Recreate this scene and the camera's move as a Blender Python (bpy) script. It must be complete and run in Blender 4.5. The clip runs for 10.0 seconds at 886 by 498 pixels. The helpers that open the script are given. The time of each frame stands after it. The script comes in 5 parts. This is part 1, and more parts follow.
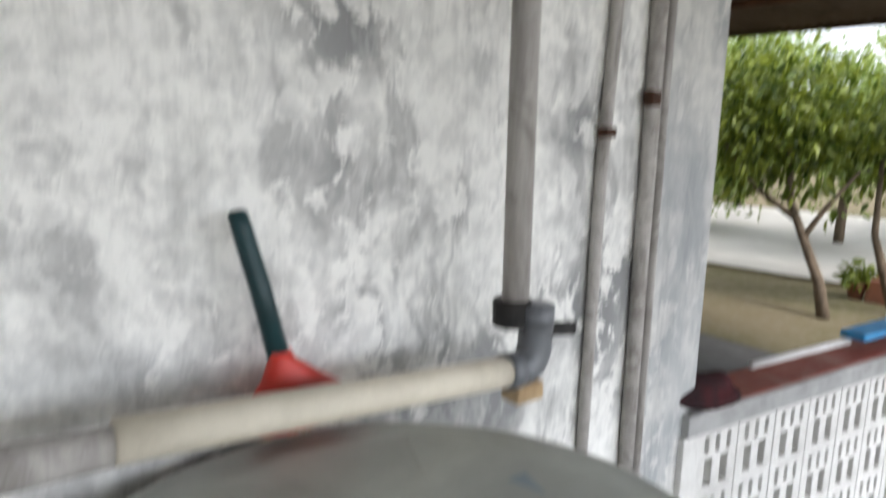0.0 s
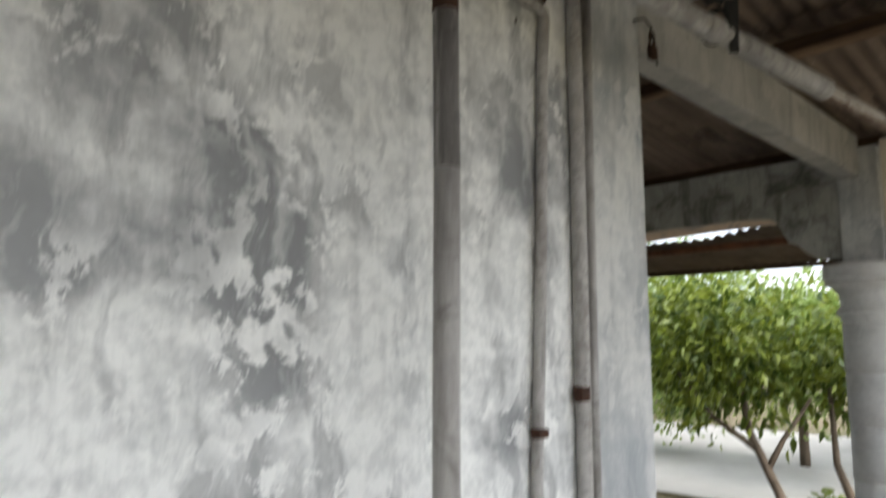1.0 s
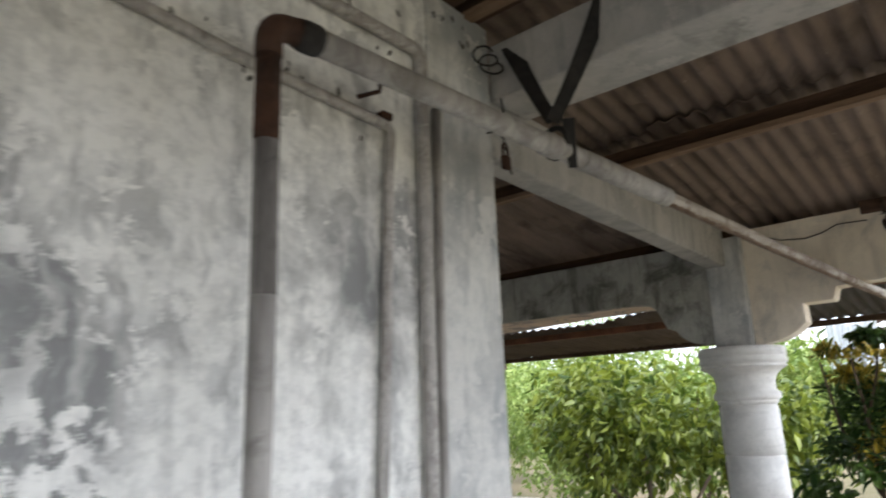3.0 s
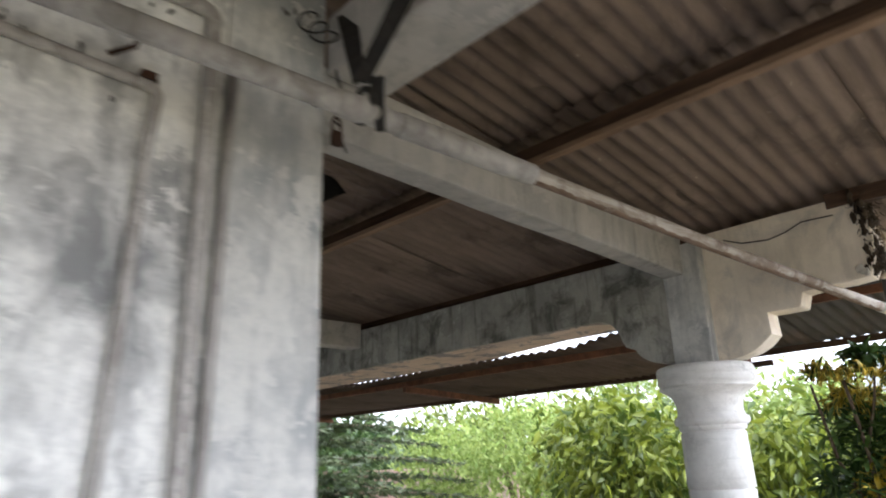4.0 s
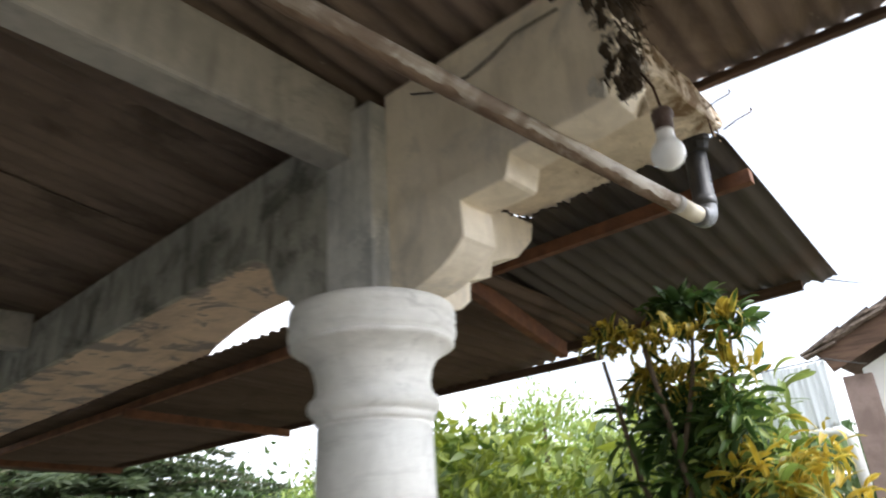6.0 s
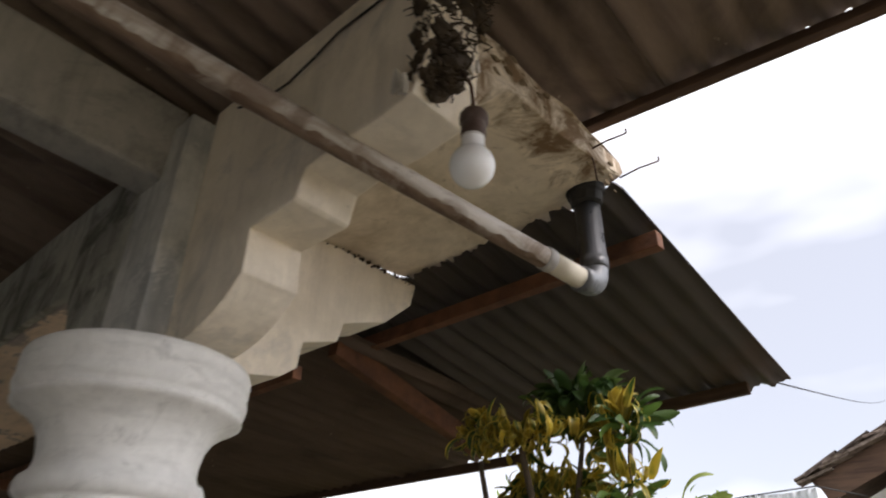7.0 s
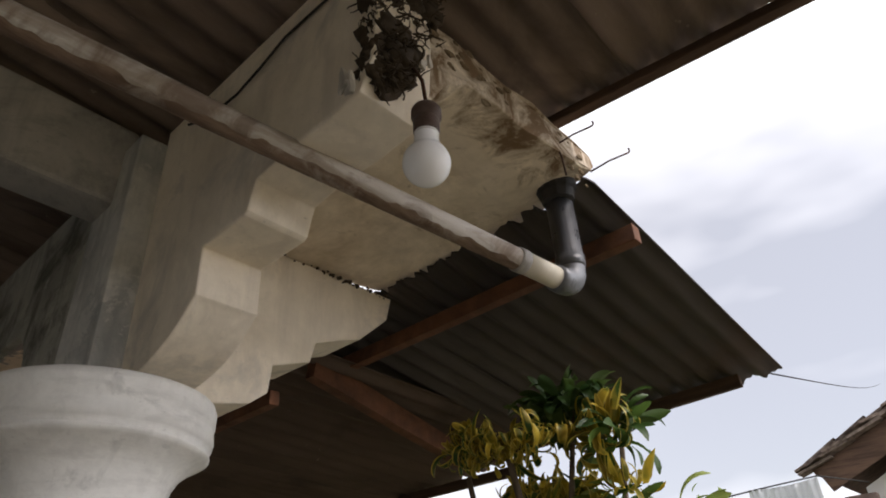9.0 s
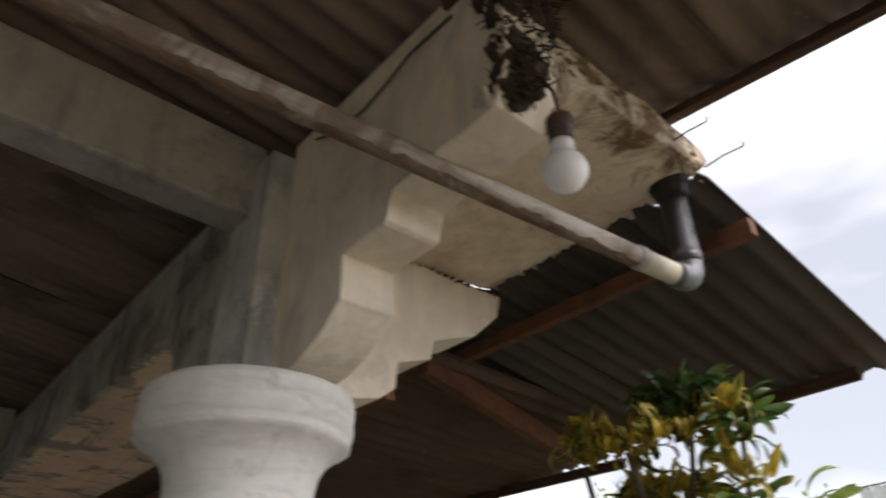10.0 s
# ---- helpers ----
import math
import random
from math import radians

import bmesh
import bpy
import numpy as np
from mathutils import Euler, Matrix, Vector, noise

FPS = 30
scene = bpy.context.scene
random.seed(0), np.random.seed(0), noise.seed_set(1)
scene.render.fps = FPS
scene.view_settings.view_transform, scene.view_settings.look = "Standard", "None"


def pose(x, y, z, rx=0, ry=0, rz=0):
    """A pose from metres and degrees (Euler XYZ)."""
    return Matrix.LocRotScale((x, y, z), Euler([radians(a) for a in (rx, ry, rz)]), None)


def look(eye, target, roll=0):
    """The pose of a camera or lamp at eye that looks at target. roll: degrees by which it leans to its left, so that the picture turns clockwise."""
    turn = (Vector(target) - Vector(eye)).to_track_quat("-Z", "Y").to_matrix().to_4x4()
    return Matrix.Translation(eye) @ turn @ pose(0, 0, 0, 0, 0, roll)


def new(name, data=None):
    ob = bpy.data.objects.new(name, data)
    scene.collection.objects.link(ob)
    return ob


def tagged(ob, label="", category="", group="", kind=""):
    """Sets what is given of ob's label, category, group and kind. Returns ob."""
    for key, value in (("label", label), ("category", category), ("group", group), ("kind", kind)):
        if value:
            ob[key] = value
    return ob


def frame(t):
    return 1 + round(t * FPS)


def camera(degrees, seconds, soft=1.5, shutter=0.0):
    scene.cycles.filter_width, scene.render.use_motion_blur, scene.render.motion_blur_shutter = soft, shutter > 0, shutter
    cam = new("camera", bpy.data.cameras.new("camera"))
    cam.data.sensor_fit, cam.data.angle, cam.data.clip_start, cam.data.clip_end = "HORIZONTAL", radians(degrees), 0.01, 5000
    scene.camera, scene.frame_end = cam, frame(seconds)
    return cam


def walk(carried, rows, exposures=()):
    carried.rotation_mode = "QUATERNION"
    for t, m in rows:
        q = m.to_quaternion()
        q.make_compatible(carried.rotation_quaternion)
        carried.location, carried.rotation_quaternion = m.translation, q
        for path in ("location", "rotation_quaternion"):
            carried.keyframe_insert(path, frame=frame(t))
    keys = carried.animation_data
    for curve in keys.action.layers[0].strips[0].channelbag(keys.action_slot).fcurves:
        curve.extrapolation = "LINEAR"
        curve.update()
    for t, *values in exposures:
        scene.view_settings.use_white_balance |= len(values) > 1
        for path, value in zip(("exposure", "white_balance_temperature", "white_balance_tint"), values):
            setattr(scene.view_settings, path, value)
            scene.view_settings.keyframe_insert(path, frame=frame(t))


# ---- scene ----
cam = camera(67.3, 10.0, soft=1.8, shutter=0.7)
PATH = [
    (0, (0.016, 0.126, 1.513), (1.267, 1.639, 1.127), 0.9),
    (0.5, (0.034, 0.108, 1.604), (1.347, 1.617, 1.581), 0.5),
    (1, (0.046, 0.062, 1.71), (1.386, 1.525, 1.962), -0.1),
    (1.5, (0.039, 0.023, 1.768), (1.407, 1.411, 2.217), -0.3),
    (2, (0.024, -0.03, 1.81), (1.356, 1.341, 2.398), -1.9),
    (2.5, (0.057, -0.065, 1.815), (1.486, 1.26, 2.265), -1.2),
    (3, (0.164, -0.089, 1.793), (1.635, 1.181, 2.264), -2.1),
    (3.2, (0.25, -0.123, 1.819), (1.736, 1.127, 2.297), -2.0),
    (4.3, (1.106, -0.375, 1.621), (2.415, 0.987, 2.277), -2.5),
    (4.5, (1.322, -0.352, 1.596), (2.732, 0.913, 2.236), -3.2),
    (5, (1.832, -0.337, 1.499), (3.251, 0.916, 2.145), -3.6),
    (5.2, (2.031, -0.341, 1.504), (3.441, 0.913, 2.169), -3.6),
    (6.3, (3.026, -0.147, 1.533), (4.413, 1.029, 2.367), -3.4),
    (6.5, (3.151, -0.197, 1.529), (4.482, 0.965, 2.465), 0.5),
    (7, (3.385, -0.26, 1.585), (4.66, 0.902, 2.597), 0.9),
    (7.5, (3.456, -0.254, 1.601), (4.705, 0.895, 2.659), -1.1),
    (8, (3.476, -0.24, 1.599), (4.737, 0.908, 2.645), -1.9),
    (8.5, (3.476, -0.242, 1.594), (4.744, 0.904, 2.633), -2.8),
    (9, (3.459, -0.246, 1.602), (4.743, 0.87, 2.652), -3.7),
    (9.5, (3.432, -0.247, 1.599), (4.667, 0.936, 2.636), -2.2),
    (10, (3.345, -0.22, 1.588), (4.476, 1.058, 2.631), -1.4),
]
EXPOSURES = [(0.0, 1.35, 6400, 15), (1.0, 1.45, 6300, 14), (2.0, 1.68, 6100, 15), (3.2, 1.74, 6100, 16), (4.3, 2.1, 6000, 18), (5.2, 2.1, 5900, 13), (6.3, 1.28, 6500, 16), (7.0, 0.8, 6650, 19), (7.5, 0.55, 6750, 19), (9.4, 0.55, 6750, 19), (10.0, 0.75, 6750, 18)]
walk(cam, [(t, look(eye, target, roll)) for t, eye, target, roll in PATH], EXPOSURES)

# ---- world, sun, exposure ----
world = bpy.data.worlds.new("world")
scene.world = world
world.use_nodes = True
wt = world.node_tree
wt.nodes.clear()


def wn(kind, **kw):
    n = wt.nodes.new(kind)
    for k, v in kw.items():
        n.inputs[k].default_value = v
    return n


SUN_EL, SUN_ROT = radians(48), radians(172)
sky = wn("ShaderNodeTexSky")
sky.sky_type = "NISHITA"
sky.sun_disc = False
sky.sun_elevation, sky.sun_rotation = SUN_EL, SUN_ROT
sky_dim = wn("ShaderNodeVectorMath")
sky_dim.operation = "SCALE"
sky_dim.inputs["Scale"].default_value = 0.06
wt.links.new(sky.outputs[0], sky_dim.inputs[0])
coord = wn("ShaderNodeTexCoord")
clouds = wn("ShaderNodeTexNoise", Scale=1.5, Detail=4.0, Roughness=0.5)
stretch = wn("ShaderNodeMapping")
stretch.inputs["Scale"].default_value = (1.0, 1.0, 2.6)
wt.links.new(coord.outputs["Generated"], stretch.inputs[0])
wt.links.new(stretch.outputs[0], clouds.inputs["Vector"])
cover = wn("ShaderNodeMapRange")
cover.inputs["From Min"].default_value, cover.inputs["From Max"].default_value = 0.38, 0.62
cover.inputs["To Min"].default_value, cover.inputs["To Max"].default_value = 0.40, 0.95
wt.links.new(clouds.outputs[0], cover.inputs[0])
veil = wn("ShaderNodeMix")
veil.data_type = "RGBA"


def towards(vec, lo, hi, a, b):
    """A soft change from a to b across the sky, towards one direction."""
    d = wn("ShaderNodeVectorMath")
    d.operation = "DOT_PRODUCT"
    d.inputs[1].default_value = Vector(vec).normalized()
    wt.links.new(coord.outputs["Generated"], d.inputs[0])
    r = wn("ShaderNodeMapRange")
    r.interpolation_type = "SMOOTHSTEP"
    for k, v in (("From Min", lo), ("From Max", hi), ("To Min", a), ("To Max", b)):
        r.inputs[k].default_value = v
    wt.links.new(d.outputs["Value"], r.inputs[0])
    return r.outputs[0]


# thinner cloud low in the east, and a haze that is brighter on the sun's side
thin = wn("ShaderNodeMath")
thin.operation = "MULTIPLY"
wt.links.new(cover.outputs[0], thin.inputs[0])
wt.links.new(towards((0.94, 0.10, 0.32), 0.86, 0.99, 1.0, 0.86), thin.inputs[1])
wt.links.new(thin.outputs[0], veil.inputs["Factor"])
glow = wn("ShaderNodeVectorMath")
glow.operation = "SCALE"
glow.inputs[0].default_value = (1.045, 1.11, 1.145)
wt.links.new(towards((-math.sin(SUN_ROT) * -0.9, math.cos(SUN_ROT) * 0.9, 0.35), 0.25, 1.0, 1.0, 2.7), glow.inputs["Scale"])
wt.links.new(glow.outputs[0], veil.inputs[7])
wt.links.new(sky_dim.outputs[0], veil.inputs[6])
back = wn("ShaderNodeBackground", Strength=1.0)
wt.links.new(veil.outputs[2], back.inputs[0])
wt.links.new(back.outputs[0], wn("ShaderNodeOutputWorld").inputs[0])

sun = new("sun", bpy.data.lights.new("sun", "SUN"))
sun.data.energy, sun.data.angle, sun.data.color = 1.2, radians(12), (1.0, 0.96, 0.9)
sun.matrix_world = look((0, 0, 0), (-math.sin(SUN_ROT) * math.cos(SUN_EL), -math.cos(SUN_ROT) * math.cos(SUN_EL), -math.sin(SUN_EL)))


# ---- materials ----
def mat(name, rough=0.8, metal=0.0, spec=0.3):
    m = bpy.data.materials.new(name)
    m.use_nodes = True
    b = m.node_tree.nodes["Principled BSDF"]
    b.inputs["Roughness"].default_value = rough
    b.inputs["Metallic"].default_value = metal
    b.inputs["Specular IOR Level"].default_value = spec
    return m, m.node_tree, b


def nd(t, kind, **kw):
    n = t.nodes.new(kind)
    for k, v in kw.items():
        n.inputs[k].default_value = v
    return n


def where(t, scale=(1, 1, 1)):
    c = nd(t, "ShaderNodeTexCoord")
    m = nd(t, "ShaderNodeMapping")
    m.inputs["Scale"].default_value = scale
    t.links.new(c.outputs["Object"], m.inputs[0])
    return m.outputs[0]


def noisy(t, vec, scale, detail=6.0, rough=0.6, lo=0.4, hi=0.6, distort=0.0):
    """Noise, stretched so that lo..hi becomes 0..1."""
    n = nd(t, "ShaderNodeTexNoise", Scale=scale, Detail=detail, Roughness=rough, Distortion=distort)
    t.links.new(vec, n.inputs["Vector"])
    r = nd(t, "ShaderNodeMapRange")
    r.inputs["From Min"].default_value, r.inputs["From Max"].default_value = lo, hi
    t.links.new(n.outputs[0], r.inputs[0])
    return r.outputs[0]


def mixed(t, fac, a, b):
    m = nd(t, "ShaderNodeMix")
    m.data_type = "RGBA"
    if isinstance(fac, (int, float)):
        m.inputs["Factor"].default_value = fac
    else:
        t.links.new(fac, m.inputs["Factor"])
    for slot, v in ((6, a), (7, b)):
        if isinstance(v, tuple):
            m.inputs[slot].default_value = (*v, 1)
        else:
            t.links.new(v, m.inputs[slot])
    return m.outputs[2]


def maths(t, op, a, b):
    m = nd(t, "ShaderNodeMath")
    m.operation = op
    for slot, v in ((0, a), (1, b)):
        if isinstance(v, (int, float)):
            m.inputs[slot].default_value = v
        else:
            t.links.new(v, m.inputs[slot])
    return m.outputs[0]


def bump(t, b, height, strength=0.3, dist=0.01):
    n = nd(t, "ShaderNodeBump", Strength=strength, Distance=dist)
    t.links.new(height, n.inputs["Height"])
    t.links.new(n.outputs[0], b.inputs["Normal"])


def plaster(name, pale, mid, dark, cover=(0.42, 0.6), scale=2.0, streak=0.5, extra=None, relief=0.25, flakes=0.85, run_dir=(1, 1, 0.13), edge=None):
    """Limewashed plaster, worn through in patches, with run marks."""
    m, t, b = mat(name, 0.9, 0, 0.2)
    v = where(t)
    warp = nd(t, "ShaderNodeTexNoise", Scale=scale * 1.6, Detail=3.0, Roughness=0.5)
    t.links.new(v, warp.inputs["Vector"])
    shift = nd(t, "ShaderNodeVectorMath")
    shift.operation = "MULTIPLY_ADD"
    shift.inputs[1].default_value = (0.13, 0.13, 0.13)
    t.links.new(warp.outputs["Color"], shift.inputs[0])
    t.links.new(v, shift.inputs[2])
    wv = shift.outputs[0]
    brush_map = nd(t, "ShaderNodeMapping")
    brush_map.inputs["Rotation"].default_value = (0, radians(24), 0)
    brush_map.inputs["Scale"].default_value = (1.5, 1.0, 0.42)
    t.links.new(wv, brush_map.inputs[0])
    big = noisy(t, wv, scale * 0.95, 8, 0.6, *cover)
    tone = noisy(t, v, scale * 0.5, 4, 0.5, 0.36, 0.64)
    fine = noisy(t, v, scale * 8, 7, 0.72, 0.45, 0.62)
    area = noisy(t, v, scale * 0.8, 3, 0.5, 0.38, 0.52)
    flake = maths(t, "MULTIPLY", maths(t, "MAXIMUM", noisy(t, wv, scale * 3.4, 10, 0.7, 0.53, 0.555), noisy(t, wv, scale * 1.7, 12, 0.72, 0.545, 0.56)), area)
    worn = noisy(t, brush_map.outputs[0], scale * 2.3, 8, 0.62, 0.50, 0.60)
    sweep_map = nd(t, "ShaderNodeMapping")
    sweep_map.inputs["Rotation"].default_value = (0, radians(-20), 0)
    sweep_map.inputs["Scale"].default_value = (1.9, 1.0, 0.5)
    t.links.new(wv, sweep_map.inputs[0])
    sweep = noisy(t, sweep_map.outputs[0], scale * 2.8, 9, 0.66, 0.50, 0.62)
    runs = noisy(t, where(t, run_dir), scale * (5.5 if run_dir[2] < 1 else 1.6), 7, 0.62, 0.52, 0.70)
    speck = noisy(t, v, 85, 4, 0.7, 0.66, 0.72)
    blue = mixed(t, tone, mid, tuple(0.6 * a + 0.4 * c for a, c in zip(mid, pale)))
    c = mixed(t, big, blue, pale)
    c = mixed(t, maths(t, "MULTIPLY", worn, 0.7), c, blue)
    c = mixed(t, maths(t, "MULTIPLY", sweep, 0.38), c, pale)
    c = mixed(t, maths(t, "MULTIPLY", flake, flakes), c, pale)
    c = mixed(t, maths(t, "MULTIPLY", fine, 0.28), c, mid)
    c = mixed(t, maths(t, "MULTIPLY", runs, streak), c, dark)
    c = mixed(t, maths(t, "MULTIPLY", speck, 0.42), c, dark)
    if extra:
        patch = noisy(t, v, scale * 1.3, 9, 0.7, *extra[1], 0.6)
        c = mixed(t, maths(t, "MULTIPLY", patch, extra[2]), c, extra[0])
    if edge:
        sep = nd(t, "ShaderNodeSeparateXYZ")
        t.links.new(v, sep.inputs[0])
        near = nd(t, "ShaderNodeMapRange")
        near.interpolation_type = "SMOOTHSTEP"
        for k, val in (("From Min", edge[1]), ("From Max", edge[2]), ("To Min", 0.30), ("To Max", -0.22)):
            near.inputs[k].default_value = val
        t.links.new(sep.outputs["Y"], near.inputs[0])
        cloud = maths(t, "ADD", noisy(t, v, 9.0, 10, 0.7, 0.3, 0.7, 0.8), near.outputs[0])
        stain = nd(t, "ShaderNodeMapRange")
        for k, val in (("From Min", 0.50), ("From Max", 0.95), ("To Min", 0.0), ("To Max", edge[3])):
            stain.inputs[k].default_value = val
        t.links.new(cloud, stain.inputs[0])
        c = mixed(t, stain.outputs[0], c, edge[0])
    t.links.new(c, b.inputs["Base Color"])
    h = maths(t, "ADD", maths(t, "MULTIPLY", flake, 0.5), maths(t, "MULTIPLY", noisy(t, v, 60, 8, 0.7, 0.2, 0.8), 0.6))
    bump(t, b, h, relief, 0.006)
    return m


def plain(name, colour, other, scale=8.0, rough=0.6, metal=0.0, spec=0.4, lo=0.4, hi=0.65, grain=(1, 1, 1), relief=0.15, dirt=None, specks=None):
    """One colour that drifts to another, with fine relief; dirt: (colour, lo, hi, strength)."""
    m, t, b = mat(name, rough, metal, spec)
    v = where(t, grain)
    c = mixed(t, noisy(t, v, scale, 7, 0.62, lo, hi, 0.4), colour, other)
    c = mixed(t, maths(t, "MULTIPLY", noisy(t, v, scale * 6, 5, 0.7, 0.45, 0.75), 0.3), c, other)
    if dirt:
        c = mixed(t, maths(t, "MULTIPLY", noisy(t, where(t), scale * 0.6, 8, 0.66, dirt[1], dirt[2], 1.0), dirt[3]), c, dirt[0])
    if specks:
        c = mixed(t, maths(t, "MULTIPLY", noisy(t, where(t), specks[1], 4, 0.6, specks[2], specks[2] + 0.04), specks[3]), c, specks[0])
    t.links.new(c, b.inputs["Base Color"])
    r = nd(t, "ShaderNodeMapRange")
    r.inputs["To Min"].default_value, r.inputs["To Max"].default_value = max(rough - 0.12, 0.05), min(rough + 0.15, 1)
    t.links.new(noisy(t, v, scale * 3, 4, 0.6, 0.3, 0.7), r.inputs[0])
    t.links.new(r.outputs[0], b.inputs["Roughness"])
    bump(t, b, noisy(t, v, scale * 10, 6, 0.7, 0.2, 0.8), relief, 0.004)
    return m


def foliage(name, a, b2, edge=None, rough=0.45):
    """Leaves: each one its own shade, a little light comes through."""
    m, t, b = mat(name, rough, 0, 0.4)
    g = nd(t, "ShaderNodeNewGeometry")
    ramp = mixed(t, g.outputs["Random Per Island"], a, b2)
    if edge:
        n = noisy(t, where(t), 14, 3, 0.5, 0.46, 0.6)
        ramp = mixed(t, n, ramp, edge)
    t.links.new(ramp, b.inputs["Base Color"])
    tr = nd(t, "ShaderNodeBsdfTranslucent")
    t.links.new(ramp, tr.inputs["Color"])
    mix = nd(t, "ShaderNodeMixShader")
    mix.inputs[0].default_value = 0.4
    t.links.new(b.outputs[0], mix.inputs[1])
    t.links.new(tr.outputs[0], mix.inputs[2])
    t.links.new(mix.outputs[0], t.nodes["Material Output"].inputs["Surface"])
    return m


WALL = plaster("limewashed_wall", (0.90, 0.895, 0.86), (0.275, 0.278, 0.278), (0.17, 0.17, 0.165), (0.375, 0.53), 3.2, 0.26, flakes=0.95)
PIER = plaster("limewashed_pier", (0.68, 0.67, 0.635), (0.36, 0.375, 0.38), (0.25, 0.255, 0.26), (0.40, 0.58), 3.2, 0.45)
CORBEL = plaster("cream_corbel", (0.92, 0.83, 0.70), (0.74, 0.66, 0.55), (0.34, 0.30, 0.25), (0.36, 0.56), 3.0, 0.2, ((0.42, 0.40, 0.37), (0.54, 0.68), 0.5), 0.2, 0.4)
BEAM = plaster("mossy_beam_paint", (0.52, 0.495, 0.455), (0.35, 0.34, 0.32), (0.17, 0.165, 0.15), (0.38, 0.58), 2.6, 0.4, ((0.17, 0.17, 0.155), (0.57, 0.68), 0.6))
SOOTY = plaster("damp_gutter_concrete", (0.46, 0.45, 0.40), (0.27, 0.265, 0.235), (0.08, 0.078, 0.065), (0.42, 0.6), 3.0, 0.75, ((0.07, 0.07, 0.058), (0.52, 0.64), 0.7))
PEELED = plaster("peeling_soffit", (0.76, 0.59, 0.455), (0.55, 0.425, 0.335), (0.17, 0.15, 0.14), (0.36, 0.56), 3.4, 0.4, ((0.22, 0.21, 0.22), (0.525, 0.565), 0.8), 0.4, 0.6, (1, 0.2, 1))
SLAB = plaster("stained_slab", (0.84, 0.73, 0.58), (0.64, 0.55, 0.43), (0.30, 0.26, 0.20), (0.38, 0.58), 2.0, 0.2, ((0.30, 0.21, 0.115), (0.47, 0.68), 0.6), edge=((0.15, 0.085, 0.035), 0.28, 0.50, 0.92))
COLUMN = plaster("painted_column", (0.86, 0.85, 0.82), (0.70, 0.69, 0.665), (0.40, 0.39, 0.37), (0.36, 0.50), 5.5, 0.26, ((0.40, 0.395, 0.38), (0.585, 0.66), 0.42), 0.15, 0.7, (1, 1, 5))
SHEET = plain("asbestos_sheet", (0.28, 0.215, 0.172), (0.145, 0.108, 0.084), 3.5, 0.9, 0, 0.15, 0.38, 0.66, (0.3, 1, 1), 0.3, ((0.05, 0.04, 0.033), 0.5, 0.66, 0.6), ((0.42, 0.36, 0.30), 26, 0.69, 0.7))
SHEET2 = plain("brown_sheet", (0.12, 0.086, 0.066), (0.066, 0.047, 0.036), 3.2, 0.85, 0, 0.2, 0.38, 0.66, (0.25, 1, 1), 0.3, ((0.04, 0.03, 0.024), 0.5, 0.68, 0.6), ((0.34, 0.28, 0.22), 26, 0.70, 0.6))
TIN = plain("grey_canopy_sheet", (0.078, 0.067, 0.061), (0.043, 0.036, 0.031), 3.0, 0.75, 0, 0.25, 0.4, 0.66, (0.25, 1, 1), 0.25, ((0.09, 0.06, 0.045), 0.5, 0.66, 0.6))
WOOD = plain("old_brown_timber", (0.115, 0.07, 0.047), (0.06, 0.037, 0.026), 5.0, 0.85, 0, 0.2, 0.4, 0.62, (5, 0.5, 5), 0.35)
WOOD2 = plain("reddish_timber", (0.19, 0.085, 0.046), (0.10, 0.048, 0.03), 5.0, 0.8, 0, 0.25, 0.4, 0.62, (2, 2, 2), 0.35)
PVC = plain("weathered_pipe", (0.45, 0.43, 0.40), (0.31, 0.29, 0.272), 11.0, 0.6, 0, 0.35, 0.40, 0.62, (3, 3, 0.5), 0.2, ((0.15, 0.135, 0.12), 0.52, 0.64, 0.55))
# mottled pipe colour made darker, with the shade near the roof painted in
PVC_DARK = plain("shade_toned_pipe", (0.14, 0.13, 0.122), (0.36, 0.34, 0.32), 12.0, 0.6, 0, 0.35, 0.5, 0.66, (3, 3, 0.3), 0.2, ((0.04, 0.035, 0.03), 0.50, 0.62, 0.7))
MOULD = plain("pipe_mould", (0.24, 0.165, 0.115), (0.13, 0.08, 0.05), 16.0, 0.85, 0, 0.6, 0.40, 0.60, (0.5, 3, 3), 0.4, ((0.40, 0.35, 0.30), 0.55, 0.66, 0.6))
PVC_DIRTY = plain("mouldy_pipe", (0.50, 0.46, 0.41), (0.32, 0.27, 0.22), 9.0, 0.65, 0, 0.3, 0.42, 0.60, (0.35, 4, 4), 0.2, ((0.13, 0.08, 0.05), 0.50, 0.60, 0.7))
CREAM = plain("cream_pipe", (0.72, 0.66, 0.54), (0.55, 0.50, 0.40), 9.0, 0.5, 0, 0.4, 0.42, 0.7, (1, 1, 1), 0.12)
GREY = plain("grey_fitting", (0.165, 0.175, 0.19), (0.12, 0.125, 0.135), 9.0, 0.33, 0, 0.5, 0.4, 0.7, (1, 1, 1), 0.08)
BLACK = plain("black_rubber", (0.018, 0.018, 0.018), (0.035, 0.032, 0.03), 20.0, 0.7, 0, 0.3)
TARRED = plain("tarred_brown", (0.050, 0.028, 0.020), (0.085, 0.045, 0.030), 14.0, 0.75, 0, 0.25, 0.4, 0.65, (1, 1, 1), 0.4)
RUSTY = plain("rusty_brown", (0.085, 0.042, 0.027), (0.045, 0.028, 0.021), 22.0, 0.85, 0.1, 0.2)


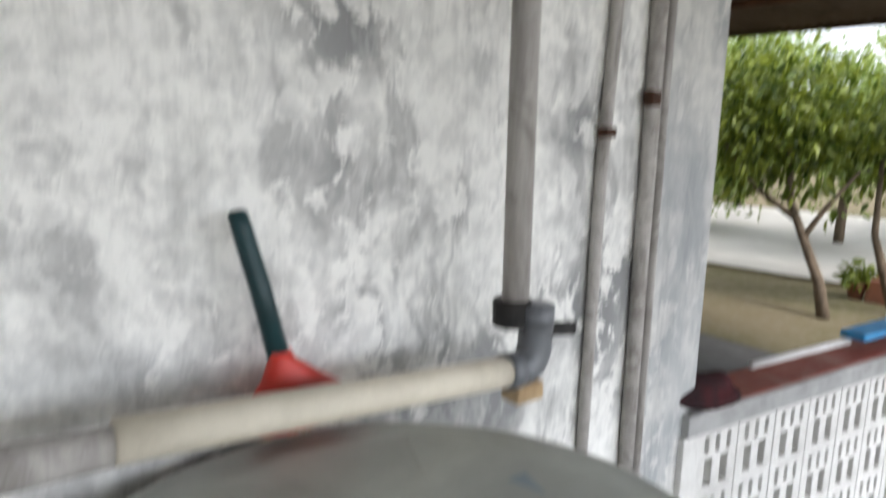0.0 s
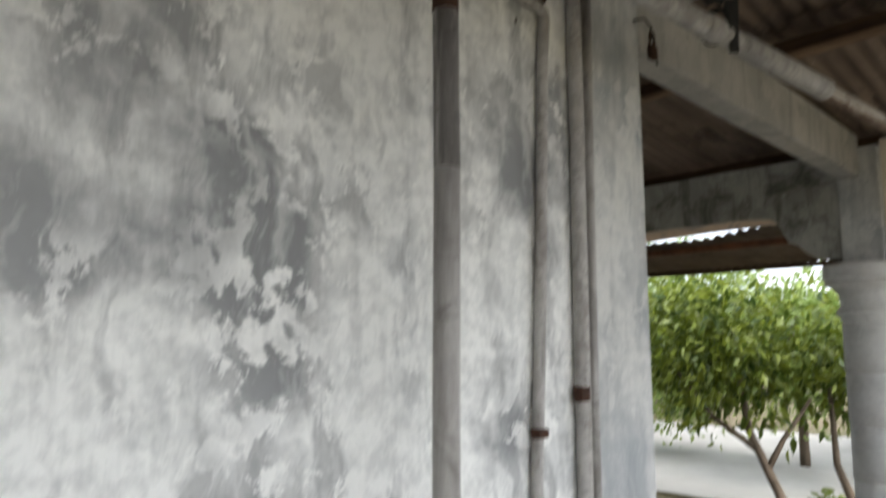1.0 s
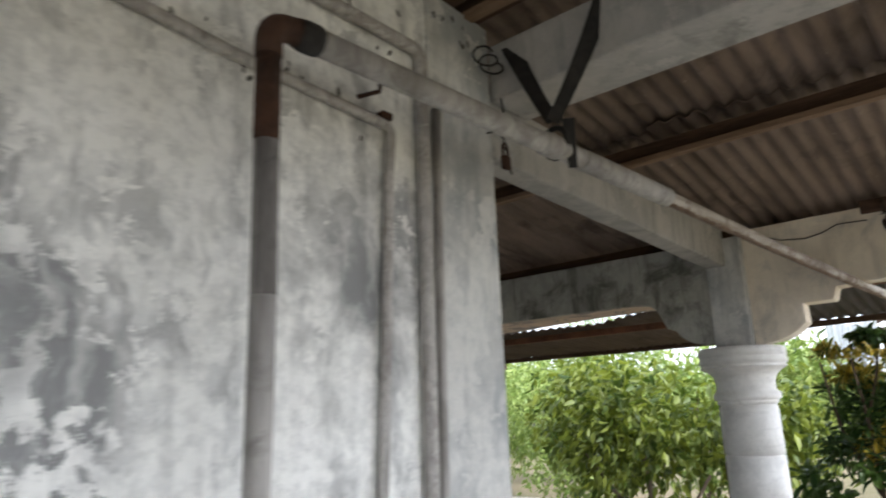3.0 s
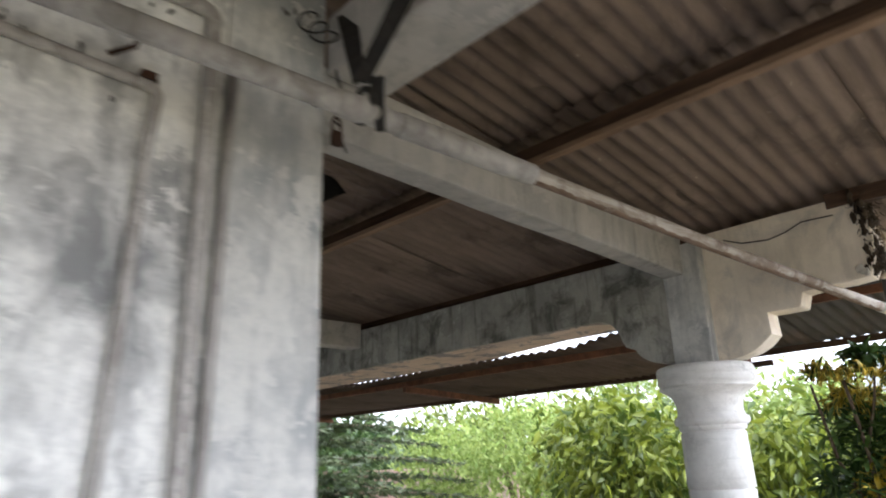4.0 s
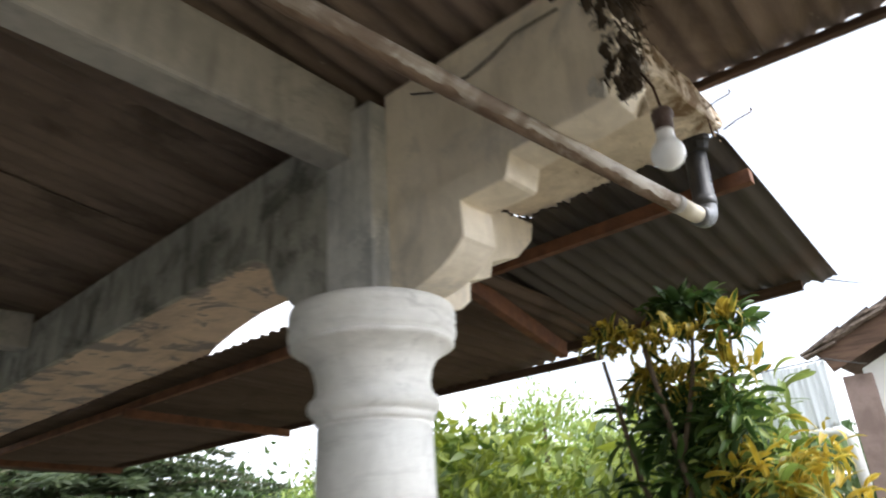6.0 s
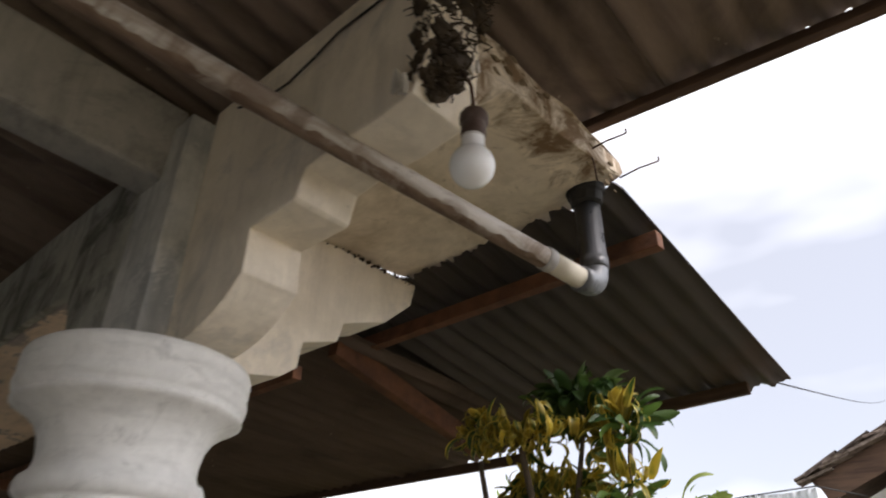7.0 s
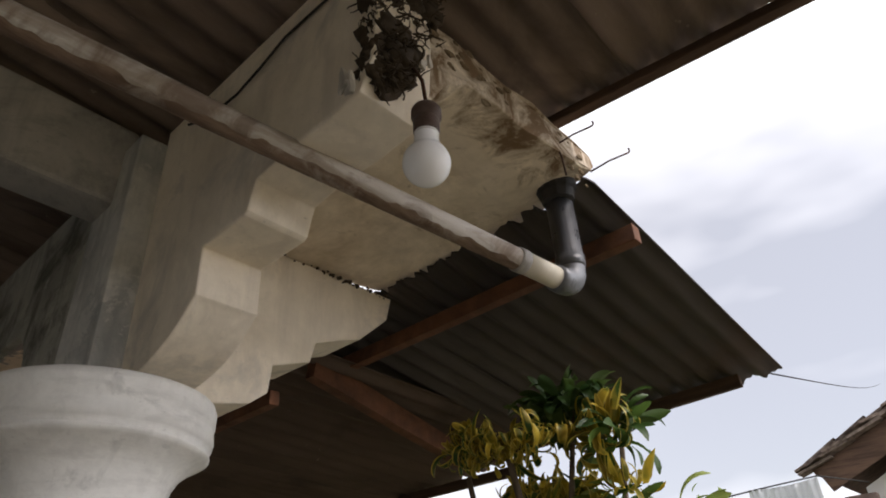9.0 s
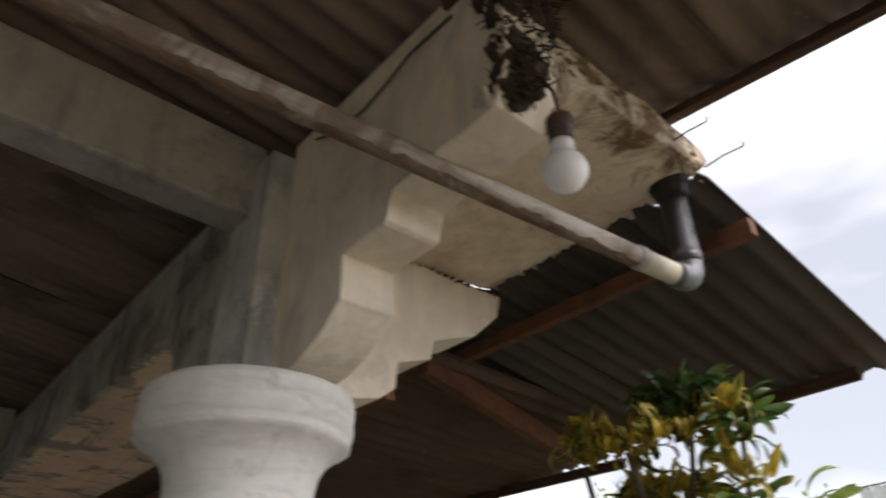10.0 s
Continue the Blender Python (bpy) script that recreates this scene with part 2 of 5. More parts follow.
# ---- building blocks ----
def obj(name, bm, material, smooth=False):
    me = bpy.data.meshes.new(name)
    bm.to_mesh(me)
    bm.free()
    me.materials.append(material)
    if smooth:
        me.polygons.foreach_set("use_smooth", [True] * len(me.polygons))
    return new(name, me)


def part(name, bm, material, parent, label="", smooth=False):
    ob = obj(name, bm, material, smooth)
    ob.parent = parent
    ob.matrix_parent_inverse = parent.matrix_basis.inverted()
    if label:
        tagged(ob, label)
    return ob


def thing(name, place, label, category, group="", kind=""):
    ob = new(name)
    ob.empty_display_size = 0.05
    ob.location = place
    return tagged(ob, label, category, group, kind)


def solo(name, bm, material, label, category, group="", kind="", smooth=False):
    return tagged(obj(name, bm, material, smooth), label, category, group, kind)


def box(x0, x1, y0, y1, z0, z1, bevel=0.0, bm=None, m=None, cuts=0):
    out = bm or bmesh.new()
    tmp = bmesh.new()
    bmesh.ops.create_cube(tmp, size=1.0)
    bmesh.ops.transform(tmp, matrix=Matrix.LocRotScale(((x0 + x1) / 2, (y0 + y1) / 2, (z0 + z1) / 2), None, (x1 - x0, y1 - y0, z1 - z0)), verts=tmp.verts)
    if bevel:
        bmesh.ops.bevel(tmp, geom=tmp.edges[:], offset=bevel, segments=2, affect="EDGES", profile=0.6)
    if m is not None:
        bmesh.ops.transform(tmp, matrix=m, verts=tmp.verts)
    return joined(out, tmp)


def joined(out, tmp):
    me = bpy.data.meshes.new("tmp")
    tmp.to_mesh(me)
    tmp.free()
    out.from_mesh(me)
    bpy.data.meshes.remove(me)
    return out


def rough_up(bm, size=0.004, scale=9.0, cuts=0):
    """Unevens a surface a little, as hand-laid plaster is."""
    if cuts:
        bmesh.ops.subdivide_edges(bm, edges=[e for e in bm.edges if e.calc_length() > 0.12], cuts=cuts, use_grid_fill=True)
    for v in bm.verts:
        v.co += noise.noise_vector(v.co * scale) * size
    return bm


def lathe(profile, centre, seg=40, bm=None, m=None):
    """Turns (radius, height) pairs round the upright through centre."""
    out = bm or bmesh.new()
    tmp = bmesh.new()
    rings = []
    for r, z in profile:
        rings.append([tmp.verts.new((r * math.cos(a), r * math.sin(a), z)) for a in (2 * math.pi * k / seg for k in range(seg))] if r > 1e-5 else [tmp.verts.new((0, 0, z))])
    for a, b in zip(rings, rings[1:]):
        for k in range(seg):
            k2 = (k + 1) % seg
            if len(a) == 1 and len(b) > 1:
                tmp.faces.new((a[0], b[k2], b[k]))
            elif len(b) == 1 and len(a) > 1:
                tmp.faces.new((a[k], a[k2], b[0]))
            elif len(a) > 1:
                tmp.faces.new((a[k], a[k2], b[k2], b[k]))
    bmesh.ops.recalc_face_normals(tmp, faces=tmp.faces)
    bmesh.ops.transform(tmp, matrix=Matrix.Translation(centre) @ (m or Matrix()), verts=tmp.verts)
    return joined(out, tmp)


def tube(points, radius, seg=14, bm=None, caps=True):
    """A round tube through points; radius a number or one for each point."""
    out = bm or bmesh.new()
    tmp = bmesh.new()
    pts = [Vector(p) for p in points]
    rad = radius if isinstance(radius, (list, tuple)) else [radius] * len(pts)
    rings, up = [], None
    for i, p in enumerate(pts):
        d = ((pts[min(i + 1, len(pts) - 1)] - pts[max(i - 1, 0)])).normalized()
        if up is None:
            up = d.orthogonal().normalized()
        up = (up - d * up.dot(d)).normalized()
        side = d.cross(up)
        rings.append([tmp.verts.new(p + (up * math.cos(a) + side * math.sin(a)) * rad[i]) for a in (2 * math.pi * k / seg for k in range(seg))])
    for a, b in zip(rings, rings[1:]):
        for k in range(seg):
            tmp.faces.new((a[k], a[(k + 1) % seg], b[(k + 1) % seg], b[k]))
    if caps:
        tmp.faces.new(rings[0][::-1])
        tmp.faces.new(rings[-1])
    bmesh.ops.recalc_face_normals(tmp, faces=tmp.faces)
    return joined(out, tmp)


def bend(a, corner, b, radius, steps=8):
    """Points of a rounded corner between a and b."""
    a, c, b = Vector(a), Vector(corner), Vector(b)
    p, q = c + (a - c).normalized() * radius, c + (b - c).normalized() * radius
    return [(p * (1 - t) + c * t) * (1 - t) + (c * (1 - t) + q * t) * t for t in (k / steps for k in range(steps + 1))]


def extrude(outline, axis, a, b, bevel=0.0):
    """A flat outline, pushed along one axis from a to b. Outline pairs are (y, z) for x and (x, z) for y."""
    bm = bmesh.new()
    put = (lambda u, w, s: (s, u, w)) if axis == "x" else (lambda u, w, s: (u, s, w))
    lo = [bm.verts.new(put(u, w, a)) for u, w in outline]
    hi = [bm.verts.new(put(u, w, b)) for u, w in outline]
    bm.faces.new(lo)
    bm.faces.new(hi[::-1])
    for k in range(len(lo)):
        k2 = (k + 1) % len(lo)
        bm.faces.new((lo[k], hi[k], hi[k2], lo[k2]))
    bmesh.ops.recalc_face_normals(bm, faces=bm.faces)
    if bevel:
        bmesh.ops.bevel(bm, geom=bm.edges[:], offset=bevel, segments=2, affect="EDGES", profile=0.6)
    return bm


def curve(p0, p1, p2, steps=8):
    return [((p0[0] * (1 - t) + p1[0] * t) * (1 - t) + (p1[0] * (1 - t) + p2[0] * t) * t, (p0[1] * (1 - t) + p1[1] * t) * (1 - t) + (p1[1] * (1 - t) + p2[1] * t) * t) for t in (k / steps for k in range(steps + 1))]


PITCH, WAVE = 0.078, 0.0095


def wavy(length, waves, thick=0.005, seed=0, ragged=0.0, torn=1.0):
    """One corrugated sheet: waves run along x, from the origin to length; y from 0 up."""
    rnd = random.Random(seed)
    n, cols = waves * 8 + 1, 7
    verts, faces = [], []
    jag = [rnd.uniform(-ragged, ragged) for _ in range(n)]
    for side in (0, 1):
        for i in range(n):
            y = i * PITCH / 8
            z = WAVE * math.sin(2 * math.pi * i / 8) + side * thick
            for c in range(cols):
                x = length * c / (cols - 1) + (jag[i] if c == cols - 1 else (jag[-i - 1] * torn if c == 0 else 0))
                verts.append((x, y, z + 0.004 * math.sin(3.0 * x + y * 5 + seed)))
    half = n * cols
    for i in range(n - 1):
        for c in range(cols - 1):
            a = i * cols + c
            faces.append((a, a + cols, a + cols + 1, a + 1))
            faces.append((half + a, half + a + 1, half + a + cols + 1, half + a + cols))
    for i in range(n - 1):
        for a in (i * cols, i * cols + cols - 1):
            faces.append((a, a + cols, half + a + cols, half + a))
    for c in range(cols - 1):
        for a in (c, (n - 1) * cols + c):
            faces.append((a, a + 1, half + a + 1, half + a))
    me = bpy.data.meshes.new("sheet")
    me.from_pydata(verts, [], faces)
    me.polygons.foreach_set("use_smooth", [True] * len(me.polygons))
    return me


def roof_z(x):
    return 2.755 + 0.155 * (3.88 - x)


SKEW = Matrix(((1, -0.105, 0, 0.031), (0, 1, 0, 0), (0, 0, 1, 0), (0, 0, 0, 1)))


def sheets(parent, mesh_list, x0, z0, slope, y0, y1, waves, lift=0.0, skew=None):
    """A row of overlapping corrugated sheets from y0 to y1, falling towards +x."""
    step, y, k = (waves - 1) * PITCH, y0, 0
    while y < y1 - 0.05:
        me = mesh_list[k % len(mesh_list)]
        ob = new("sheet", me)
        ob.parent = parent
        ob.matrix_parent_inverse = parent.matrix_basis.inverted()
        ob.matrix_basis = Matrix.Translation((x0, y, z0 + lift + 0.006 * (k % 2))) @ Matrix.Rotation(math.atan(slope), 4, "Y")
        if skew:
            me = me.copy()
            me.transform(ob.matrix_basis.inverted() @ skew @ ob.matrix_basis)
            ob.data = me
        y += step
        k += 1


# ---- ground, floor ----
def ground_sheet():
    bm = bmesh.new()
    bmesh.ops.create_grid(bm, x_segments=160, y_segments=160, size=400.0)
    for v in bm.verts:
        s = max(abs(v.co.x), abs(v.co.y)) / 400
        v.co *= s ** 1.6 if s > 0 else 0
    for v in bm.verts:
        d = v.co.length
        v.co.z = -0.17 + 0.03 * noise.noise(v.co * 0.8) * min(1, d / 6) + max(0, d - 40) * 0.012
        if -3.2 < v.co.x < 5.2 and -3 < v.co.y < 9:
            v.co.z = -0.2
    return bm


GROUND, gt, gb = mat("dry_yard_soil", 0.95, 0, 0.1)
gv = where(gt)
gc = mixed(gt, noisy(gt, gv, 0.5, 8, 0.6, 0.42, 0.6), (0.165, 0.135, 0.08), (0.115, 0.108, 0.052))
gc = mixed(gt, noisy(gt, gv, 14, 8, 0.7, 0.4, 0.7), gc, (0.19, 0.16, 0.11))
gt.links.new(gc, gb.inputs["Base Color"])
bump(gt, gb, noisy(gt, gv, 30, 8, 0.7, 0.2, 0.8), 0.6, 0.02)
solo("ground", ground_sheet(), GROUND, "dry sandy yard with thin worn grass", "ground", kind="structure")
ROAD = plain("pale_road", (0.62, 0.60, 0.55), (0.52, 0.50, 0.45), 1.2, 0.95, 0, 0.1, 0.4, 0.7, (1, 1, 1), 0.4)
bm = bmesh.new()
edge_a, edge_b = [], []
for k in range(25):
    y = -25 + k * 3.0
    edge_a.append(bm.verts.new((7.9 - 0.12 * y + 0.15 * noise.noise((y, 0, 0)), y, -0.125)))
    edge_b.append(bm.verts.new((14.0 - 0.12 * y + 0.3 * noise.noise((y, 5, 0)), y, -0.12)))
for k in range(24):
    bm.faces.new((edge_a[k], edge_b[k], edge_b[k + 1], edge_a[k + 1]))
bmesh.ops.solidify(bm, geom=bm.faces[:], thickness=0.1)
solo("road", bm, ROAD, "pale sunlit dirt road beside the yard", "road", kind="structure")
FLOOR = plain("cement_floor", (0.115, 0.11, 0.105), (0.075, 0.072, 0.068), 1.8, 0.8, 0, 0.3, 0.4, 0.65, (1, 1, 1), 0.2)
solo("floor", box(-3.1, 4.45, -1.7, 8.0, -0.25, 0.0, 0.01), FLOOR, "worn grey cement veranda floor", "floor", kind="structure")

# ---- walls ----
WY, WB, WX = 1.068, 1.19, 1.753
wall = box(-3.0, 1.46, WY, WB, 0.0, 2.5)
for x0, x1 in ((-3.0, -2.0), (-2.0, -1.0), (-1.0, 0.0), (0.0, 1.0), (1.0, 1.46)):
    z0, z1 = min(roof_z(x0) - 0.03, 3.01), min(roof_z(x1) - 0.03, 3.01)
    joined(wall, extrude([(x0, 2.5), (x1, 2.5), (x1, z1), (x0, z0)], "y", WY, WB))
solo("wall_south", wall, WALL, "patchy limewashed plaster wall with grey worn spots", "wall", kind="structure")
pil = extrude([(1.461, 0.0), (WX, 0.0), (WX, 3.0), (1.461, 3.01)], "y", WY - 0.006, WB, 0.004)
solo("wall_end_pier", pil, PIER, "limewashed plaster pier at the wall's end", "wall", kind="structure")
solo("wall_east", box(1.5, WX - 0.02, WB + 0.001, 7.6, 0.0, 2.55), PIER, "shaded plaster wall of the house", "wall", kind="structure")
# added wall, never in view; the dark gutter plaster keeps its bounce low
solo("west_light_blocker", box(-3.15, -3.001, -2.9, 7.6, 0.0, 3.55), SOOTY, "added dark plaster wall, unseen, closing the porch and cutting bounce light", "wall", kind="structure")
# added lintel behind the camera, holds sky light off the upper wall
solo("front_light_blocker", box(-3.0, 3.9, -3.02, -2.905, 2.50, 3.60), SOOTY, "added dark plaster wall, unseen, over the porch front to shade the upper wall", "wall", kind="structure")
solo("wall_north", box(-3.0, 1.5, 7.45, 7.6, 0.0, 3.4), WALL, "plain limewashed rear wall", "wall", kind="structure")

# ---- roof over the porch ----
roof = thing("roof", (3.0, 0, 2.8), "brown stained corrugated cement roof on timber purlins", "roof", kind="structure")
row_a = [wavy(1.75, 11, seed=s, ragged=0.004) for s in (1, 2, 3)]
row_b = [wavy(1.75, 11, seed=s, ragged=0.004) for s in (4, 5, 6)]
# the roof's unseen run down to SY0 is added to shade the upper wall
SY0, SY1 = -3.0, 7.6
for me in row_a:
    me.materials.append(SHEET)
for me in row_b:
    me.materials.append(SHEET)
for x0, lst, lift in ((2.81, row_a, 0.012), (1.20, row_b, 0.026), (-0.35, row_a, 0.04), (-1.9, row_b, 0.054), (-3.45, row_a, 0.068)):
    if x0 > 0:
        sheets(roof, lst, x0, roof_z(x0), 0.155, SY0 + 3.9 if x0 > 2 else SY0, SY1 if x0 > 2 else 1.3, 11, lift)
        if x0 > 2:
            sheets(roof, lst, x0, roof_z(x0), 0.155, SY0, SY0 + 3.85, 11, lift + 0.006, SKEW)
    else:
        sheets(roof, lst, x0, roof_z(x0), 0.155, SY0, SY1, 11, lift)
short = [wavy(1.42, 11, seed=s, ragged=0.004) for s in (7, 8)]
for me in short:
    me.materials.append(SHEET)
sheets(roof, short, 1.55, roof_z(1.55), 0.155, 1.3, SY1, 11, 0.03)


def purlin(x, w=0.05, h=0.07, y0=SY0, y1=SY1, drop=0.0, skew=None):
    z = roof_z(x) - WAVE - 0.002 - drop
    bm = rough_up(box(x - w / 2, x + w / 2, y0, y1, z - h, z, 0.004), 0.003, 3.0, 5)
    if skew:
        bmesh.ops.transform(bm, matrix=skew, verts=bm.verts)
    return bm


for x in (2.86, 1.70, 0.2, -1.3, -2.7):
    part("purlin", purlin(x), WOOD, roof, "old brown timber purlin")
part("purlin", purlin(3.96, y1=0.42, skew=SKEW), WOOD, roof, "old brown timber purlin")
part("purlin", purlin(4.0, y0=1.0), WOOD, roof, "old brown timber purlin")
LATH = plain("tan_lath", (0.30, 0.20, 0.13), (0.20, 0.13, 0.085), 6, 0.85, 0, 0.2, 0.4, 0.62, (4, 0.6, 4), 0.3)
for x, y0 in ((2.84, -1.2), (1.67, -2.0)):
    part("lath", rough_up(box(x - 0.03, x + 0.012, y0, 6.5, roof_z(x) - WAVE - 0.097, roof_z(x) - WAVE - 0.0725, 0.003), 0.003, 3.0, 5), LATH, roof, "paler tan lath under the purlin")
part("wall_plate", rough_up(box(-3.0, 1.60, 1.02, 1.185, 3.012, 3.095, 0.006), 0.004, 3.0, 5), WOOD, roof, "dark timber plate on the wall's head")
part("eave_batten", purlin(4.53, 0.03, 0.024, y1=0.9, drop=-0.024, skew=SKEW), WOOD, roof, "thin weathered eave batten")
# loft over the house, dark inside
solo("loft_ceiling", box(-2.99, 1.49, WB + 0.002, 7.44, 2.5, 2.54), WOOD, "dark boarded loft floor of the house", "ceiling", kind="structure")

# ---- beams ----
b1 = box(WX + 0.001, 3.9, 1.08, 1.19, 2.505, 2.725, 0.012)
rough_up(b1, 0.004, 4.0, 6)
for v in b1.verts:
    v.co.z += 0.030 * (3.9 - v.co.x)
solo("beam_front", b1, BEAM, "mould-streaked pale concrete beam", "beam", kind="structure")
b3 = box(WX + 0.012, 1.975, -2.9, 1.07, 2.75, 2.945, 0.01)
solo("beam_cross", rough_up(b3, 0.003, 4.0, 5), BEAM, "pale painted concrete cross beam", "beam", kind="structure")
b4 = box(1.8, 3.885, 3.68, 3.81, 2.512, 2.70, 0.01)
solo("beam_inner", rough_up(b4, 0.003, 4.0, 5), BEAM, "pale concrete beam across the porch", "beam", kind="structure")
solo("beam_far", rough_up(box(1.8, 3.885, 6.22, 6.36, 2.42, 2.62, 0.01), 0.003, 4.0, 5), BEAM, "shaded concrete beam at the far column", "beam", kind="structure")

CX, CY, C2Y = 3.944, 1.083, 6.3
G0, G1 = 3.888, 4.34
out = [(1.18, 2.655), (1.18, 2.09)] + curve((1.24, 2.09), (1.36, 2.11), (1.40, 2.18))[1:] + [(1.45, 2.20)] + curve((1.47, 2.24), (1.50, 2.36), (1.62, 2.36))
far = [(CY + C2Y - y, z) for y, z in out][::-1]
gut = extrude(out + far, "x", G0, G1 - 0.34, 0.006)
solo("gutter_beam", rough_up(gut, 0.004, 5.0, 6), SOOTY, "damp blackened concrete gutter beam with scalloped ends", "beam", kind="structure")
tr = rough_up(extrude([(1.50, 2.50), (1.50, 2.358), (5.88, 2.358), (5.88, 2.50)], "x", G0 + 0.02, G1, 0.006), 0.005, 6.0, 15)
for v in tr.verts:
    if v.co.x > 4.0:
        wide = min(1.0, max(0.0, (v.co.y - 2.1) / 0.75))
        v.co.x += ((4.225 + 0.21 * wide) - G1 + 0.025 * noise.noise(v.co * 5)) * min(1.0, (v.co.x - 4.0) / (G1 - 4.0))
solo("gutter_trough", tr, PEELED, "peeling pinkish underside of the concrete gutter", "gutter", kind="structure")

# ---- columns with their piers and corbels ----
PROF = [(0.0, 0.0), (0.2, 0.0), (0.2, 0.12), (0.185, 0.14), (0.16, 0.18), (0.15, 0.2)]
z = 0.2
for joint in (0.47, 0.73, 0.99, 1.252, 1.513, 1.762):
    PROF += [(0.146, z + 0.004), (0.144, joint - 0.005), (0.137, joint - 0.002), (0.137, joint + 0.002)]
    z = joint
PROF += [(0.144, 1.768), (0.150, 1.772), (0.151, 1.783), (0.147, 1.787), (0.158, 1.791), (0.166, 1.80), (0.168, 1.813), (0.163, 1.826), (0.151, 1.835), (0.146, 1.85), (0.146, 1.87), (0.152, 1.90), (0.166, 1.925), (0.188, 1.943), (0.206, 1.952), (0.214, 1.957), (0.215, 1.962), (0.211, 1.965), (0.205, 1.968), (0.217, 1.977), (0.220, 1.99), (0.2175, 2.005), (0.215, 2.012), (0.219, 2.018), (0.219, 2.044), (0.214, 2.056), (0.204, 2.062), (0.0, 2.064)]


def column(place, label):
    col = thing("column", (*place, 0), label, "column", "porch columns", "structure")
    part("shaft", rough_up(lathe(PROF, (*place, 0), 64), 0.0022, 14.0), COLUMN, col, smooth=True)
    x, y = place
    part("pier", rough_up(box(x - 0.070, x + 0.085, y - 0.085, y + 0.105, 2.055, 2.66, 0.006), 0.0025, 8.0, 3), PIER, col, "grey-white plastered pier block")
    return col


def corbel_outline():
    """(out, z) pairs of the stepped profile, measured from the pier's face."""
    low = curve((0.045, 2.078), (0.16, 2.085), (0.235, 2.158), 8)
    return low + [(0.245, 2.165), (0.240, 2.262), (0.375, 2.263), (0.385, 2.268), (0.402, 2.325)]


col_a = column((CX, CY), "white painted moulded column with worn joints")
column((CX, C2Y), "white painted moulded column in the shade")
low = [(0.985 - d, z) for d, z in corbel_outline()]
out = [(1.0, 2.70), (1.0, 2.05)] + low + [(0.50, 2.334), (0.40, 2.332), (0.315, 2.34), (0.285, 2.40), (0.275, 2.5), (0.285, 2.66), (0.33, 2.70)]
part("corbel", rough_up(extrude(out, "x", 3.935, 4.062, 0.004), 0.003, 9.0, 3), CORBEL, col_a, "stepped pale corbel carrying the gutter end")
low = [(4.03 + d * 1.0, z + 0.0) for d, z in ((0.06, 2.078), (0.12, 2.085), (0.19, 2.10), (0.235, 2.135), (0.24, 2.20), (0.345, 2.235), (0.36, 2.29), (0.50, 2.34), (0.60, 2.43), (0.62, 2.50))]
part("corbel", rough_up(extrude([(4.0, 2.50), (4.0, 2.078)] + low, "y", 1.0, 1.15, 0.004), 0.003, 9.0, 3), CORBEL, col_a, "stepped corbel under the gutter slab")

# slab at the gutter's end, its soffit meeting the corbels
slab = extrude([(4.055, 2.34), (4.075, 2.40), (4.11, 2.455), (4.16, 2.487), (4.25, 2.500), (4.42, 2.506), (4.52, 2.520), (4.58, 2.534), (4.625, 2.55), (4.64, 2.57), (4.632, 2.595), (4.055, 2.60)], "y", 0.285, 1.02, 0.004)
rough_up(slab, 0.006, 8.0, 6)
for v in slab.verts:  # the outer side runs under the tin towards the corbels
    if v.co.x > 4.46:
        v.co.x += 0.075 * min(1, max(0, (v.co.y - 0.30) / 0.25))
for v in slab.verts:
    if v.co.y < 0.4:
        v.co.y += 0.012 * noise.noise(v.co * 11) + 0.03 * max(0.0, v.co.x - 4.42)
        v.co.z += 0.005 * noise.noise(v.co * 17)
solo("gutter_slab", slab, SLAB, "stained concrete slab under the gutter's broken end", "gutter", kind="structure")

# ---- lower canopy beyond the columns ----
canopy = thing("canopy_roof", (5.3, 4, 2.4), "low grey corrugated canopy roof on reddish battens", "roof", kind="structure")
S2 = 0.165


def low_z(x):
    return 2.503 - S2 * (x - 4.68)


corner = [wavy(1.105, 11, seed=14, ragged=0.012, torn=1.2), wavy(1.12, 6, seed=15, ragged=0.008, torn=1.2)]
rows = [wavy(1.40, 11, seed=s, ragged=0.006) for s in (11, 12, 13)]
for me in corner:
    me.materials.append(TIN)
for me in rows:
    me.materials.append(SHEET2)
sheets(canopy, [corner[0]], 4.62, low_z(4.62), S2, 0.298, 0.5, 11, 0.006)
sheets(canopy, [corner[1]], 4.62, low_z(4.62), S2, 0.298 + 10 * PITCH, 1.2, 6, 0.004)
S3 = 0.055


def main_z(x):
    return 2.345 - S3 * (x - 4.40)


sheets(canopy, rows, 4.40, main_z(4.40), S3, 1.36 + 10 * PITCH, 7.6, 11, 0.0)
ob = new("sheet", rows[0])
ob.parent = canopy
ob.matrix_parent_inverse = canopy.matrix_basis.inverted()
ob.matrix_basis = Matrix.Translation((4.43, 1.30, main_z(4.43) + 0.105)) @ Matrix.Rotation(-0.118, 4, "X") @ Matrix.Rotation(math.atan(S3 + 0.01), 4, "Y")


def batten(x, w, h, y0, y1, top, lift=0.0):
    z = top - WAVE - 0.002 + lift
    return rough_up(box(x - w / 2, x + w / 2, y0, y1, z - h, z, 0.003), 0.003, 3.0, 5)


